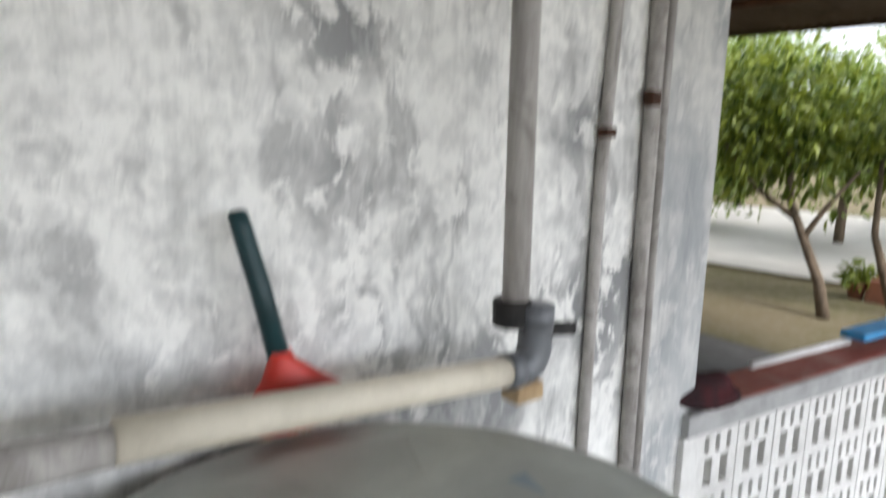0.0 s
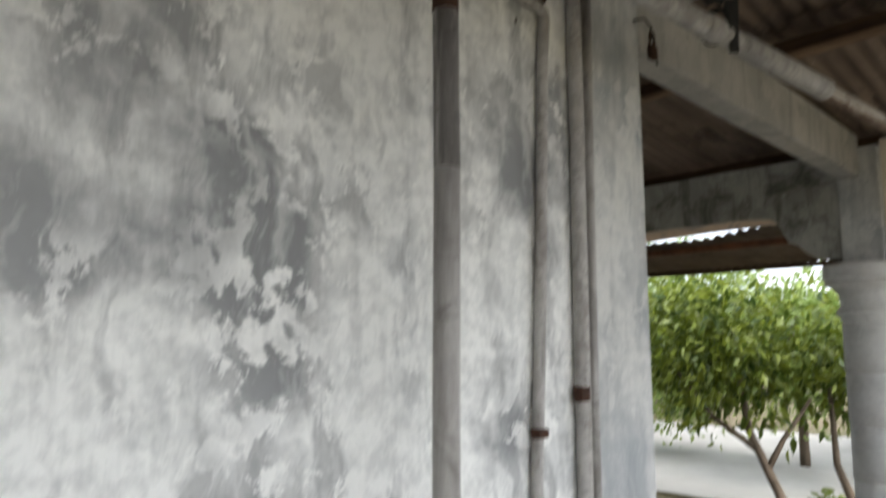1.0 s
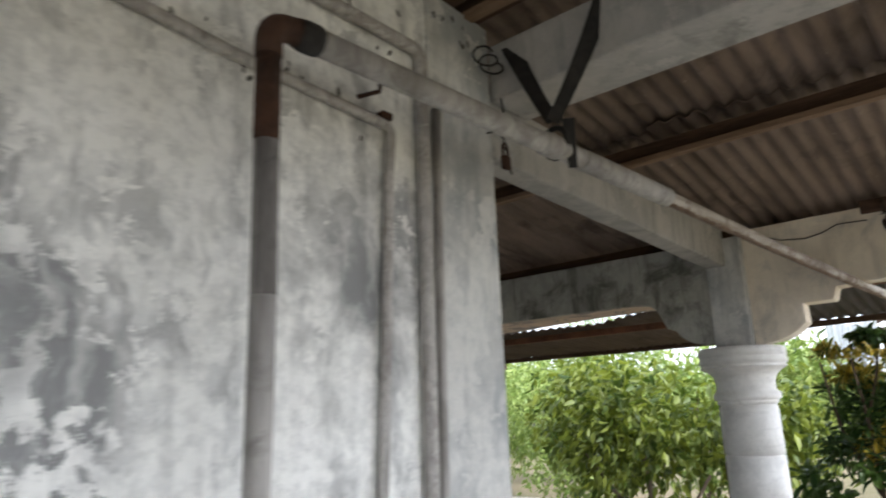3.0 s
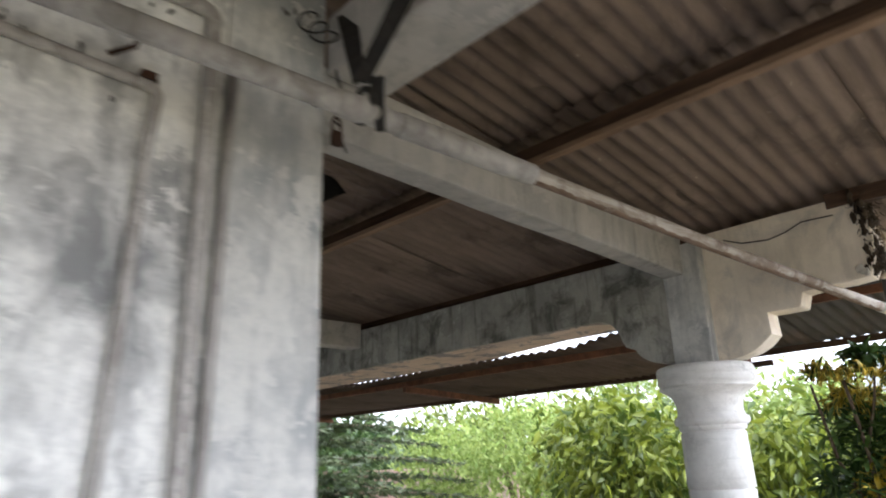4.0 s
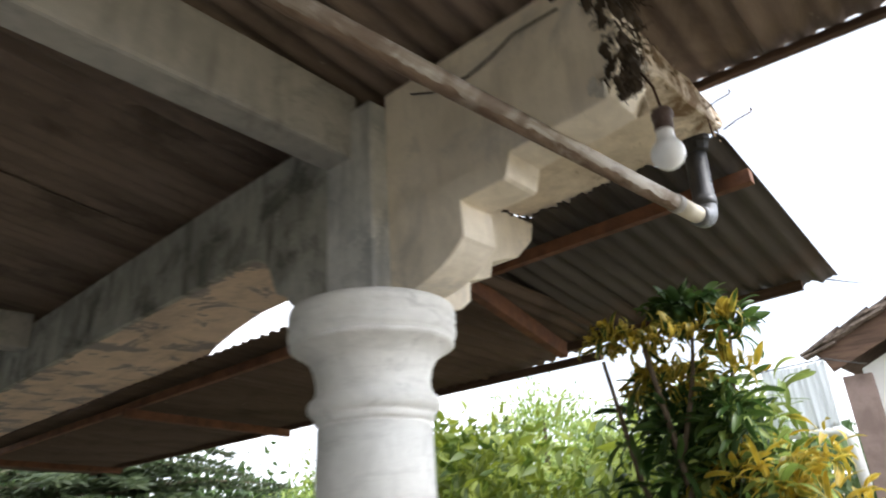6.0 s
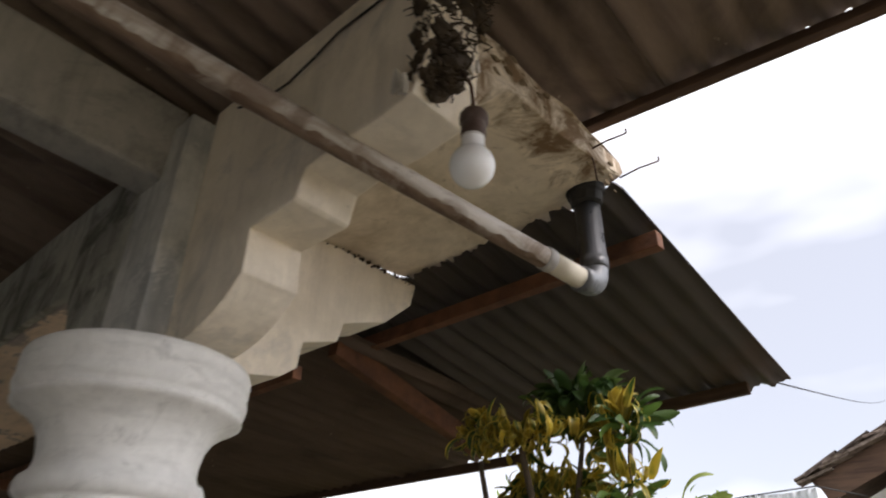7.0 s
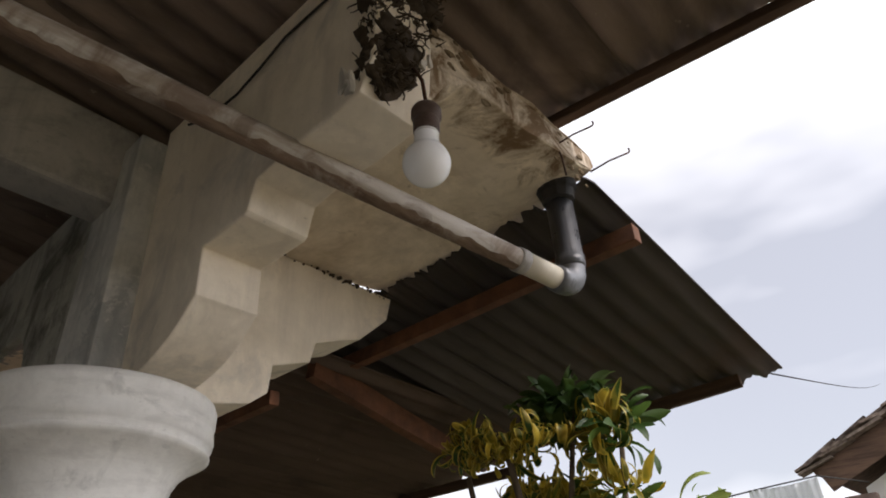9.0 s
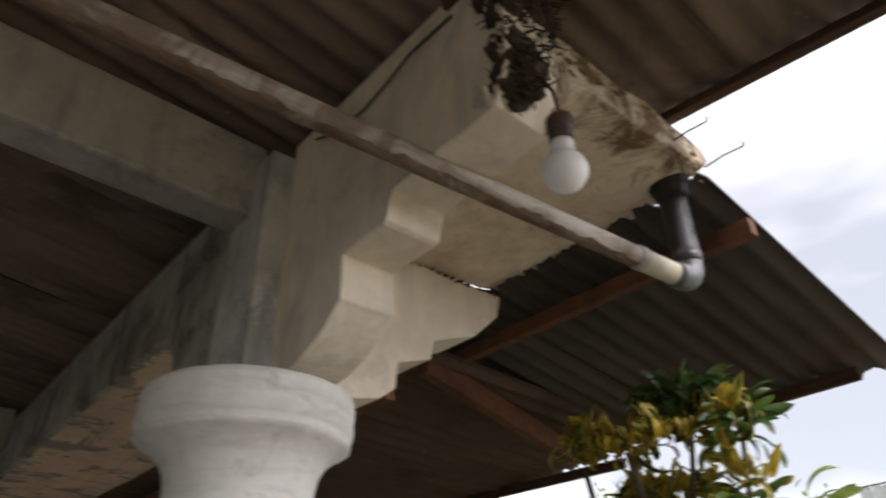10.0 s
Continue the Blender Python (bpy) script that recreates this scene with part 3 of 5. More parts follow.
part("batten", batten(4.79, 0.035, 0.045, 0.292, 1.60, low_z(4.80)), WOOD2, canopy, "reddish timber batten")
bm = batten(5.65, 0.025, 0.042, 0.42, 1.60, low_z(5.65), 0.010)
for v in bm.verts:
    v.co.x += (v.co.y - 0.4) * 0.04
    v.co.z -= (v.co.y - 0.4) * 0.005
part("batten", bm, WOOD, canopy, "dark eave batten")
part("batten", batten(4.56, 0.035, 0.045, 1.42, 7.5, main_z(4.56)), WOOD2, canopy, "reddish timber batten")
part("batten", batten(5.75, 0.025, 0.04, 1.40, 7.5, main_z(5.75), 0.012), WOOD, canopy, "dark eave batten")
for y, top, sl, x0 in ((1.56, low_z, S2, 5.25), (3.9, main_z, S3, 5.1), (6.6, main_z, S3, 5.1)):
    bm = box(-0.60, 0.30 if y < 2 else 0.58, y - 0.022, y + 0.022, -0.075 if y < 2 else -0.05, 0.0, 0.003)
    bmesh.ops.transform(bm, matrix=Matrix.Translation((x0, 0, top(x0) - (0.06 if y < 2 else 0.058))) @ Matrix.Rotation(math.atan(sl), 4, "Y"), verts=bm.verts)
    rough_up(bm, 0.003, 4.0, 5)
    if y < 2:
        for v in bm.verts:
            v.co.y += -0.19 + 0.13 * (v.co.x - 4.65)
    part("rafter", bm, WOOD2, canopy, "reddish timber rafter")


# ---- pipes on the wall ----
PX, PY = 0.825, 0.905
ELB = Vector((4.628, 0.393, 2.285))
TOP = Vector((PX, PY, 2.54))
LOW = Vector((PX + 0.027, 0.880, 1.085))
run = (ELB - TOP).normalized()
DARKP = plain("dark_grey_pipe", (0.055, 0.058, 0.063), (0.09, 0.09, 0.095), 10, 0.35, 0, 0.5)
dp = thing("drain_pipe", (PX, PY, 1.1), "weathered rainwater pipe from gutter to tank, mould-stained", "pipe")
part("upright", tube([(PX, PY, 1.17), (PX, PY, 1.6), (PX + 0.003, PY, 2.02)], 0.0236, 20), PVC, dp, "grey-brown streaked upright pipe", True)
# upper length takes the darker colour that stands in for shade
part("upright", tube([(PX + 0.003, PY, 2.00), (PX + 0.002, PY, 2.15), (PX, PY, 2.32)], 0.0238, 20), PVC_DARK, dp, "mottled upper length of pipe, darkened for the shade under the roof", True)
part("stained_end", tube([(PX, PY, 2.29), (PX, PY, 2.485)], 0.0245, 20), RUSTY, dp, "rust-brown stained pipe end", True)
el = [(PX, PY, 2.465)] + bend((PX, PY, 2.3), TOP, TOP + run, 0.05) + [TOP + run * 0.062]
bm = tube(el, 0.0275, 20)
tube([TOP + run * 0.055, TOP + run * 0.105], 0.030, 20, bm)
top_elbow = part("elbow", rough_up(bm, 0.002, 45.0), TARRED, dp, "dark brown elbow wrapped in tar", True)
tube_wrap = tube([TOP + run * 0.06, TOP + run * 0.075, TOP + run * 0.10, TOP + run * 0.112], [0.0305, 0.0335, 0.033, 0.030], 20)
part("tar_wrap", tube_wrap, BLACK, top_elbow, "black tar wrapping", True)
mid = TOP + run * 1.42
part("long_pipe", tube([TOP + run * 0.1, TOP + run * 0.5, TOP + run * 0.98], 0.0285, 20), PVC, dp, "pale grey pipe along the beam", True)
part("coupling", tube([TOP + run * 0.80, TOP + run * 0.805, TOP + run * 0.86, TOP + run * 0.865], [0.030, 0.033, 0.033, 0.030], 20), PVC, dp, smooth=True)
part("sleeve", tube([TOP + run * 0.97, TOP + run * 1.2, mid], 0.0315, 20), PVC, dp, "wider pale sleeve", True)
end = ELB - run * 0.17
pts = [mid + (end - mid) * (k / 6) + Vector((0, 0, -0.008 * math.sin(math.pi * k / 6))) for k in range(7)]
part("long_pipe", tube([mid - run * 0.03] + pts, 0.0235, 20), PVC_DIRTY, dp, "mouldy grey pipe under the roof", True)
# brown mould crusted along the pipe's underside, with a ragged upper edge
bm, line = bmesh.new(), [mid] + list(pts)
down, rings = Vector((0, 0, -1)), []
for i in range(len(line) - 1):
    p, q = Vector(line[i]), Vector(line[i + 1])
    steps = max(2, int((q - p).length / 0.008))
    along = (q - p).normalized()
    out = along.cross(down).normalized()
    if out.y > 0:
        out = -out
    low_side = (down - along * down.dot(along)).normalized()
    for k in range(steps):
        c = p.lerp(q, k / steps)
        top = 34 + 12 * noise.noise(c * 14) + 18 * noise.noise(c * 45)
        rings.append([bm.verts.new(c + (low_side * math.cos(w) + out * math.sin(w)) * (0.0241 + 0.0007 * noise.noise(c * 90 + Vector((w * 2, 0, 0)))))
                      for w in (radians(-85 + (top + 85) * j / 9) for j in range(10))])
for a, b in zip(rings, rings[1:]):
    for j in range(9):
        bm.faces.new((a[j], a[j + 1], b[j + 1], b[j]))
part("mould_crust", bm, MOULD, dp, "brown mould along the pipe's underside", True)
part("coupling", tube([end - run * 0.012, end - run * 0.01, end + run * 0.012, end + run * 0.014], [0.0245, 0.0265, 0.0265, 0.0245], 20), PVC, dp, smooth=True)
part("clean_end", tube([end, ELB - run * 0.04], 0.0245, 20), CREAM, dp, "cleaner cream pipe end", True)
el = bend(ELB - run * 0.2, ELB, ELB + Vector((0, 0, 0.2)), 0.045)
bm = tube([ELB - run * 0.062] + el + [ELB + Vector((0, 0, 0.062))], 0.0300, 20)
part("elbow", bm, GREY, dp, "grey lower elbow", True)
SPOUT = Vector((4.595, 0.378, 2.522))
spout = part("downspout", tube([ELB + Vector((0, 0, 0.045)), ELB + Vector((0, 0, 0.05)), ELB + Vector((0, 0, 0.075)), ELB + Vector((0, 0, 0.08)), SPOUT], [0.030, 0.0335, 0.0335, 0.0315, 0.0315], 22), DARKP, dp, "dark grey downspout", True)
bm = lathe([(0.028, -0.045), (0.039, -0.042), (0.042, -0.018), (0.048, -0.012), (0.050, 0.004), (0.0, 0.004)], SPOUT + Vector((0, 0, 0.008)), 12)
part("collar", rough_up(bm, 0.004, 40.0), BLACK, spout, "black tarred collar at the slab")
# lower elbow and the run into the tank
LEFT = Vector((0.172, 0.88, 1.156))
lrun = (LEFT - LOW).normalized()
el = [(LOW.x, LOW.y, 1.198), (LOW.x, LOW.y, 1.16)] + bend((LOW.x, LOW.y, 1.4), LOW, LEFT, 0.05)
bm = tube(el + [LOW + lrun * 0.072], 0.0305, 24)
tube([(LOW.x, LOW.y, 1.199), (LOW.x, LOW.y, 1.16)], 0.0318, 24, bm)
tube([LOW + lrun * 0.045, LOW + lrun * 0.074], 0.0315, 24, bm)
part("elbow", bm, GREY, dp, "smooth grey plastic elbow", True)
part("outlet_pipe", tube([LOW + lrun * 0.06, LOW + lrun * 0.35, LEFT], [0.0265, 0.0262, 0.027], 20), CREAM, dp, "cream pipe lying above the tank", True)
bm = tube([LEFT + Vector((0.004, 0.012, -0.012)), LEFT + lrun * 0.1 + Vector((0, 0.012, -0.016)), LEFT + lrun * 0.5 + Vector((0, 0.02, -0.03))], [0.024, 0.026, 0.025], 16)
part("crusted_pipe", rough_up(bm, 0.006, 30.0), PVC, dp, "older pipe crusted with mortar")
strap = thing("pipe_strap", (PX, PY, 1.18), "black rubber strap tying the pipe to the wall", "strap")
part("band", rough_up(tube([(PX - 0.004, PY + 0.004, 1.160), (PX - 0.004, PY + 0.004, 1.163), (PX - 0.004, PY + 0.004, 1.205), (PX - 0.004, PY + 0.004, 1.208)], [0.031, 0.0335, 0.034, 0.031], 20), 0.002, 40.0), BLACK, strap)
part("strap_end", rough_up(box(1.065, 1.165, 1.040, 1.052, 1.045, 1.075, 0.003, None, Matrix.Translation((1.12, 0, 1.06)) @ Matrix.Rotation(radians(9), 4, "Y") @ Matrix.Translation((-1.12, 0, -1.06))), 0.002, 40.0), BLACK, strap)
WOODLT = plain("pale_wood", (0.50, 0.36, 0.21), (0.36, 0.25, 0.14), 12, 0.8, 0, 0.2)
solo("wood_wedge", rough_up(box(0.80, 0.865, 0.865, 0.91, 1.030, 1.060, 0.006, m=None), 0.004, 20.0), WOODLT, "small pale wooden wedge under the pipe elbow", "wedge")


def conduit(points, radius, label, material=None, clips=()):
    c = thing("conduit", points[0], label, "conduit", "wall conduits")
    part("tube", tube(points, radius, 14), material or PVC, c, smooth=True)
    for p, s in clips:
        part("clip", rough_up(box(p[0] - 0.018, p[0] + 0.018, p[1] - 0.005, p[1] + 0.022, p[2] - s, p[2] + s, 0.004), 0.003, 60.0, 1), RUSTY, c, "rusty pipe clip")
    return c


CYW = WY - 0.016
CONDUIT = plaster("limewashed_conduit", (0.54, 0.52, 0.49), (0.30, 0.275, 0.255), (0.14, 0.125, 0.11), (0.42, 0.6), 8, 0.6)
k1 = (1.297, CYW, 2.51)
pts = [(-3.0, CYW, 2.735), (-1.2, CYW, 2.66), (0.357, CYW, 2.583), (0.83, CYW, 2.536)] + bend((0.83, CYW, 2.536), k1, (1.286, CYW, 2.3), 0.03) + [(1.286, CYW, 2.38), (1.273, CYW, 2.06), (1.258, CYW, 1.73), (1.236, CYW, 1.4), (1.224, CYW, 0.6)]
conduit(pts, 0.014, "limewashed conduit running along and down the wall", CONDUIT, [((1.238, CYW - 0.016, 1.488), 0.011), ((1.27, CYW - 0.014, 2.53), 0.010)])
bm = tube([(1.185, WY - 0.01, 2.56), (1.225, WY - 0.05, 2.575), (1.24, WY - 0.04, 2.615)], 0.006, 8)
solo("bent_nail", bm, RUSTY, "bent rusty nail above the conduit", "nail", smooth=True)
CY2 = WY - 0.02
k2 = (1.412, CY2, 2.775)
pts = [(-3.0, CY2, 2.90), (-1.0, CY2, 2.85), (0.72, CY2, 2.778)] + bend((0.72, CY2, 2.778), k2, (1.414, CY2, 1.7), 0.035) + [(1.414, CY2, 2.2), (1.41, CY2, 1.6), (1.406, CY2, 0.5)]
conduit(pts, 0.019, "thicker limewashed conduit beside the wall pier", CONDUIT, [((1.395, CY2 - 0.016, 1.565), 0.018)])
conduit([(1.474, CY2 + 0.002, 2.62), (1.466, CY2 + 0.002, 2.1), (1.458, CY2 + 0.002, 1.6), (1.455, CY2 + 0.002, 0.4)], 0.013, "thin dark conduit in the corner of the pier", PVC)

# black rubber bands holding the pipe from the cross beam
band = thing("rubber_sling", (1.68, 0.8, 2.56), "black rubber bands slinging the pipe from the beam", "strap")


def ribbon(a, b, w, across, thick=0.003):
    a, b = Vector(a), Vector(b)
    d = (b - a).normalized()
    s = d.cross(Vector(across)).normalized()
    n = d.cross(s).normalized() * thick
    bm = bmesh.new()
    ring = []
    for k in range(7):
        t = k / 6
        c = a.lerp(b, t) + Vector((0, 0, -0.012 * math.sin(math.pi * t)))
        ww = w * (1 - 0.35 * math.sin(math.pi * t * 0.5))
        ring.append([bm.verts.new(c + s * ww + n), bm.verts.new(c - s * ww + n), bm.verts.new(c - s * ww - n), bm.verts.new(c + s * ww - n)])
    for p, q in zip(ring, ring[1:]):
        for k in range(4):
            bm.faces.new((p[k], p[(k + 1) % 4], q[(k + 1) % 4], q[k]))
    bm.faces.new(ring[0])
    bm.faces.new(ring[-1][::-1])
    bmesh.ops.recalc_face_normals(bm, faces=bm.faces)
    return bm


knot = (1.678, 0.795, 2.565)
part("band", ribbon((1.774, 0.985, 2.915), knot, 0.030, (0.72, 0.62, 0.3)), BLACK, band)
part("band", ribbon((1.774, 0.655, 2.925), knot, 0.030, (0.72, 0.62, 0.3)), BLACK, band)
part("tail", ribbon((1.70, 0.76, 2.57), (1.715, 0.765, 2.43), 0.018, (0.72, 0.62, 0.3)), BLACK, band)
part("loop", tube([Vector((1.69, 0.80, 2.505)) + Vector((0, 0.036 * math.cos(a), 0.045 * math.sin(a))) for a in (math.tau * k / 14 for k in range(15))], 0.008, 8), BLACK, band, smooth=True)

# loose wire and lamp holder near the pier
wire = []
for k in range(40):
    a = k * 0.36
    wire.append((1.655 + 0.034 * math.cos(a) * 0.75 + 0.0022 * k, 1.015 - 0.034 * math.cos(a) * 0.65 + 0.0004 * k, 2.862 + 0.026 * math.sin(a) - 0.0006 * k))
solo("wire_coil", tube(wire, 0.0035, 7), BLACK, "loose coil of black cable by the pier", "cable", smooth=True)
solo("hanging_cable", tube([(1.78, 1.035, 2.86), (1.772, 1.03, 2.80), (1.77, 1.03, 2.74), (1.79, 1.035, 2.70)], 0.0035, 7), BLACK, "short black cable hanging by the beam", "cable", smooth=True)
lh = thing("rusty_padlock", (1.775, 1.03, 2.53), "rust-brown padlock hanging on a wire loop", "padlock")
part("body", rough_up(box(1.758, 1.790, 1.02, 1.039, 2.512, 2.556, 0.005), 0.002, 30.0, 1), RUSTY, lh)
part("shackle", tube([(1.762, 1.03, 2.553)] + [(1.774 + 0.013 * math.cos(a), 1.03, 2.577 + 0.022 * math.sin(a)) for a in (math.pi - math.pi * k / 8 for k in range(9))] + [(1.787, 1.03, 2.553)], 0.004, 8), RUSTY, lh, smooth=True)
part("wire_loop", tube([(1.71, 1.05, 2.62), (1.745, 1.035, 2.632), (1.774, 1.03, 2.612), (1.764, 1.03, 2.588), (1.784, 1.03, 2.575), (1.797, 1.034, 2.53), (1.81, 1.034, 2.505)], 0.003, 7), BLACK, lh, smooth=True)
# small holes and nails in the wall under the roof
HOLE = plain("dark_hole", (0.05, 0.045, 0.04), (0.09, 0.08, 0.07), 30, 0.95)
rnd = random.Random(5)
for k in range(64):
    x = rnd.uniform(0.0, 1.42)
    one, two = 2.583 - (x - 0.357) * 0.085, 2.778
    z = rnd.choice((one + rnd.uniform(0.02, 0.05), one - rnd.uniform(0.02, 0.06), two + rnd.uniform(0.025, 0.06), two - rnd.uniform(0.025, 0.09)))
    if k % 4 == 0:
        x = rnd.uniform(1.05, 1.72)
        z = 3.0 - rnd.uniform(0.03, 0.13)
    if x < 0.6 and k % 2 or 1.26 < x < 1.42 and z < 2.7:
        z = one + rnd.uniform(0.02, 0.07)
    r = rnd.uniform(0.004, 0.010) * (1.5 if k % 9 == 0 else 1.0)
    bm = bmesh.new()
    bmesh.ops.create_icosphere(bm, subdivisions=1, radius=r)
    bmesh.ops.transform(bm, matrix=Matrix.Translation((x, WY - 0.001 - (0.006 if x > 1.461 else 0), z)) @ Matrix.Rotation(rnd.uniform(-0.5, 0.5), 4, "Y") @ Matrix.Diagonal((rnd.uniform(0.6, 1.0), 0.25, rnd.uniform(1.0, 2.0), 1)), verts=bm.verts)
    solo("plaster_chip", rough_up(bm, 0.004, 60.0), HOLE, "small dark chip knocked out of the plaster", "chip", "wall chips")

# ---- tank, brush, parapet ----
TANK = plain("grey_green_tank", (0.52, 0.54, 0.49), (0.40, 0.42, 0.39), 4.0, 0.55, 0, 0.4, 0.4, 0.65, (1, 1, 1), 0.1, ((0.20, 0.19, 0.16), 0.55, 0.7, 0.5))
BLUE = plain("faded_blue_paint", (0.24, 0.32, 0.40), (0.36, 0.40, 0.42), 14, 0.6)
tank = thing("water_tank", (0.46, 0.56, 0), "grey-green plastic water tank with a dusty lid", "water tank")
TC = (0.375, 0.62, 0.012)
part("body", lathe([(0.000, 0.0), (0.383, 0.0), (0.397, 0.03), (0.397, 0.30), (0.408, 0.32), (0.397, 0.34), (0.399, 0.64), (0.409, 0.66), (0.399, 0.68), (0.404, 0.92), (0.411, 0.945), (0.411, 0.96), (0.000, 0.965)], TC, 72), TANK, tank, smooth=True)
lid = part("lid", lathe([(0.413, 0.945), (0.417, 0.950), (0.419, 0.985), (0.416, 1.000), (0.404, 1.012), (0.392, 1.016), (0.378, 1.015), (0.370, 1.021), (0.284, 1.034), (0.129, 1.042), (0.000, 1.044)], TC, 80), TANK, tank, "dusty shallow domed lid", True)
bm = box(0.545, 0.605, 0.565, 0.685, 1.0505, 1.0535, 0.001)
for v in bm.verts:
    v.co.x += 0.35 * (v.co.y - 0.62)
    v.co.z -= 0.004 * (math.hypot(v.co.x - TC[0], v.co.y - TC[1]) / 0.2)
part("paint_patch", bm, BLUE, lid, "faded blue paint patch")
bm = tube([(0.33, 0.36, 1.050), (0.45, 0.62, 1.054), (0.56, 0.86, 1.046)], 0.002, 6)
part("seam", bm, TANK, lid)
RED = plain("red_plastic", (0.56, 0.035, 0.02), (0.45, 0.03, 0.02), 10, 0.4, 0, 0.45, 0.4, 0.7, (1, 1, 1), 0.05)
TEAL = plain("dark_green_plastic", (0.008, 0.045, 0.05), (0.012, 0.035, 0.04), 10, 0.45, 0, 0.4, 0.4, 0.7, (1, 1, 1), 0.05)
brush = thing("hand_brush", (0.45, 1.0, 1.04), "red plastic brush with a dark green handle leaning on the wall", "brush")
part("handle", tube([(0.424, 0.985, 1.150), (0.402, 1.0, 1.27), (0.386, 1.018, 1.355), (0.3815, 1.022, 1.378), (0.381, 1.0225, 1.382)], [0.0165, 0.0155, 0.0150, 0.0140, 0.009], 18), TEAL, brush, smooth=True)
head = bmesh.new()
ring = []
for k, (w, d, zz, xs) in enumerate(((0.0165, 0.0165, 1.178, 0.421), (0.020, 0.018, 1.165, 0.424), (0.045, 0.026, 1.135, 0.437), (0.078, 0.034, 1.105, 0.447), (0.092, 0.036, 1.088, 0.452), (0.094, 0.036, 1.062, 0.455))):
    ring.append([head.verts.new((xs + w * math.cos(a), 0.985 + d * math.sin(a), zz)) for a in (math.tau * j / 20 for j in range(20))])
for p, q in zip(ring, ring[1:]):
    for j in range(20):
        head.faces.new((p[j], p[(j + 1) % 20], q[(j + 1) % 20], q[j]))
head.faces.new(ring[0])
head.faces.new(ring[-1][::-1])
bmesh.ops.recalc_face_normals(head, faces=head.faces)
brush_head = part("head", head, RED, brush, "flared red plastic head", True)
BRISTLE = plain("pale_bristles", (0.42, 0.35, 0.22), (0.3, 0.25, 0.15), 40, 0.9)
bm = bmesh.new()
for k in range(60):
    a, r = rnd.uniform(0, math.tau), math.sqrt(rnd.random())
    x, y = 0.455 + 0.085 * r * math.cos(a), 0.985 + 0.03 * r * math.sin(a)
    tube([(x, y, 1.064), (x + rnd.uniform(-0.008, 0.008), y, 1.054)], 0.002, 5, bm)
part("bristles", bm, BRISTLE, brush_head)

BLOCK = plain("whitewashed_block", (0.72, 0.71, 0.68), (0.58, 0.57, 0.54), 12, 0.9, 0, 0.15, 0.42, 0.7, (1, 1, 1), 0.3)
CAPM = plain("cement_cap", (0.42, 0.42, 0.41), (0.30, 0.30, 0.29), 8, 0.9, 0, 0.15)
OXIDE = plain("red_oxide_top", (0.23, 0.055, 0.035), (0.30, 0.10, 0.07), 7, 0.55, 0, 0.35, 0.4, 0.7, (1, 1, 1), 0.15, ((0.35, 0.26, 0.22), 0.56, 0.7, 0.5))
PARA = Matrix.Translation((1.69, 1.035, 0)) @ Matrix.Rotation(radians(-9.2), 4, "Z")
para = thing("parapet", (1.69, 1.035, 0), "low whitewashed parapet of slotted vent blocks", "parapet", kind="structure")


def placed(ob):
    ob.matrix_basis = PARA @ ob.matrix_basis
    return ob


BW, BH = 0.186, 0.205
bm = bmesh.new()
box(0.002, BW - 0.002, 0.012, 0.098, 0.0, 0.02, 0.003, bm)
box(0.002, BW - 0.002, 0.012, 0.098, BH - 0.02, BH - 0.002, 0.003, bm)
box(0.002, BW - 0.002, 0.012, 0.098, 0.112, 0.128, 0.003, bm)
for x in (0.002, 0.052, 0.102, BW - 0.034):
    box(x, x + 0.032, 0.012, 0.098, 0.12, BH - 0.005, 0.004, bm)
for x in (0.002, 0.074, BW - 0.040):
    box(x, x + 0.038, 0.012, 0.098, 0.005, 0.12, 0.004, bm)
block_mesh = bpy.data.meshes.new("vent_block")
bm.to_mesh(block_mesh)
bm.free()
block_mesh.materials.append(BLOCK)
for row in range(3):
    for k in range(11):
        ob = new("vent_block", block_mesh)
        ob.parent = para
        ob.matrix_parent_inverse = para.matrix_basis.inverted()
        ob.matrix_basis = PARA @ pose(0.06 + k * BW, 0, 0.002 + row * BH)
placed(part("cap", rough_up(box(0.0, 2.14, 0.0, 0.15, 0.617, 0.688, 0.006), 0.003, 12, 4), CAPM, para, "rough grey cement cap"))
placed(part("painted_top", rough_up(box(0.19, 2.14, 0.012, 0.165, 0.689, 0.695, 0.002), 0.001, 12, 4), OXIDE, para, "worn red oxide top"))
placed(part("end_post", box(-0.01, 0.058, 0.005, 0.12, 0.0, 0.616, 0.004), BLOCK, para))
bm = bmesh.new()
bmesh.ops.create_icosphere(bm, subdivisions=4, radius=0.1)
for v in bm.verts:
    v.co = Vector((v.co.x * 1.25, v.co.y * 0.62, max(v.co.z * 0.46, -0.012))) * 1.3 * (1 + 0.32 * noise.noise(v.co * 14))
CLOTH = plain("dark_cloth", (0.030, 0.018, 0.020), (0.07, 0.02, 0.022), 12, 0.95, 0, 0.1)
ob = solo("dark_cloth", bm, CLOTH, "crumpled dark maroon cloth on the parapet", "cloth", smooth=True)
ob.matrix_basis = PARA @ pose(0.13, 0.075, 0.708)
WHITE = plain("white_plastic", (0.74, 0.74, 0.72), (0.62, 0.60, 0.58), 10, 0.45, 0, 0.4)
ob = solo("white_pipe", tube([(0.46, 0.135, 0.715), (0.75, 0.13, 0.716), (1.02, 0.125, 0.715)], 0.013, 14), WHITE, "short white plastic pipe lying on the parapet", "pipe", smooth=True)
placed(ob)
SKYBLUE = plain("bright_blue_plastic", (0.02, 0.22, 0.48), (0.03, 0.28, 0.55), 10, 0.4, 0, 0.45)
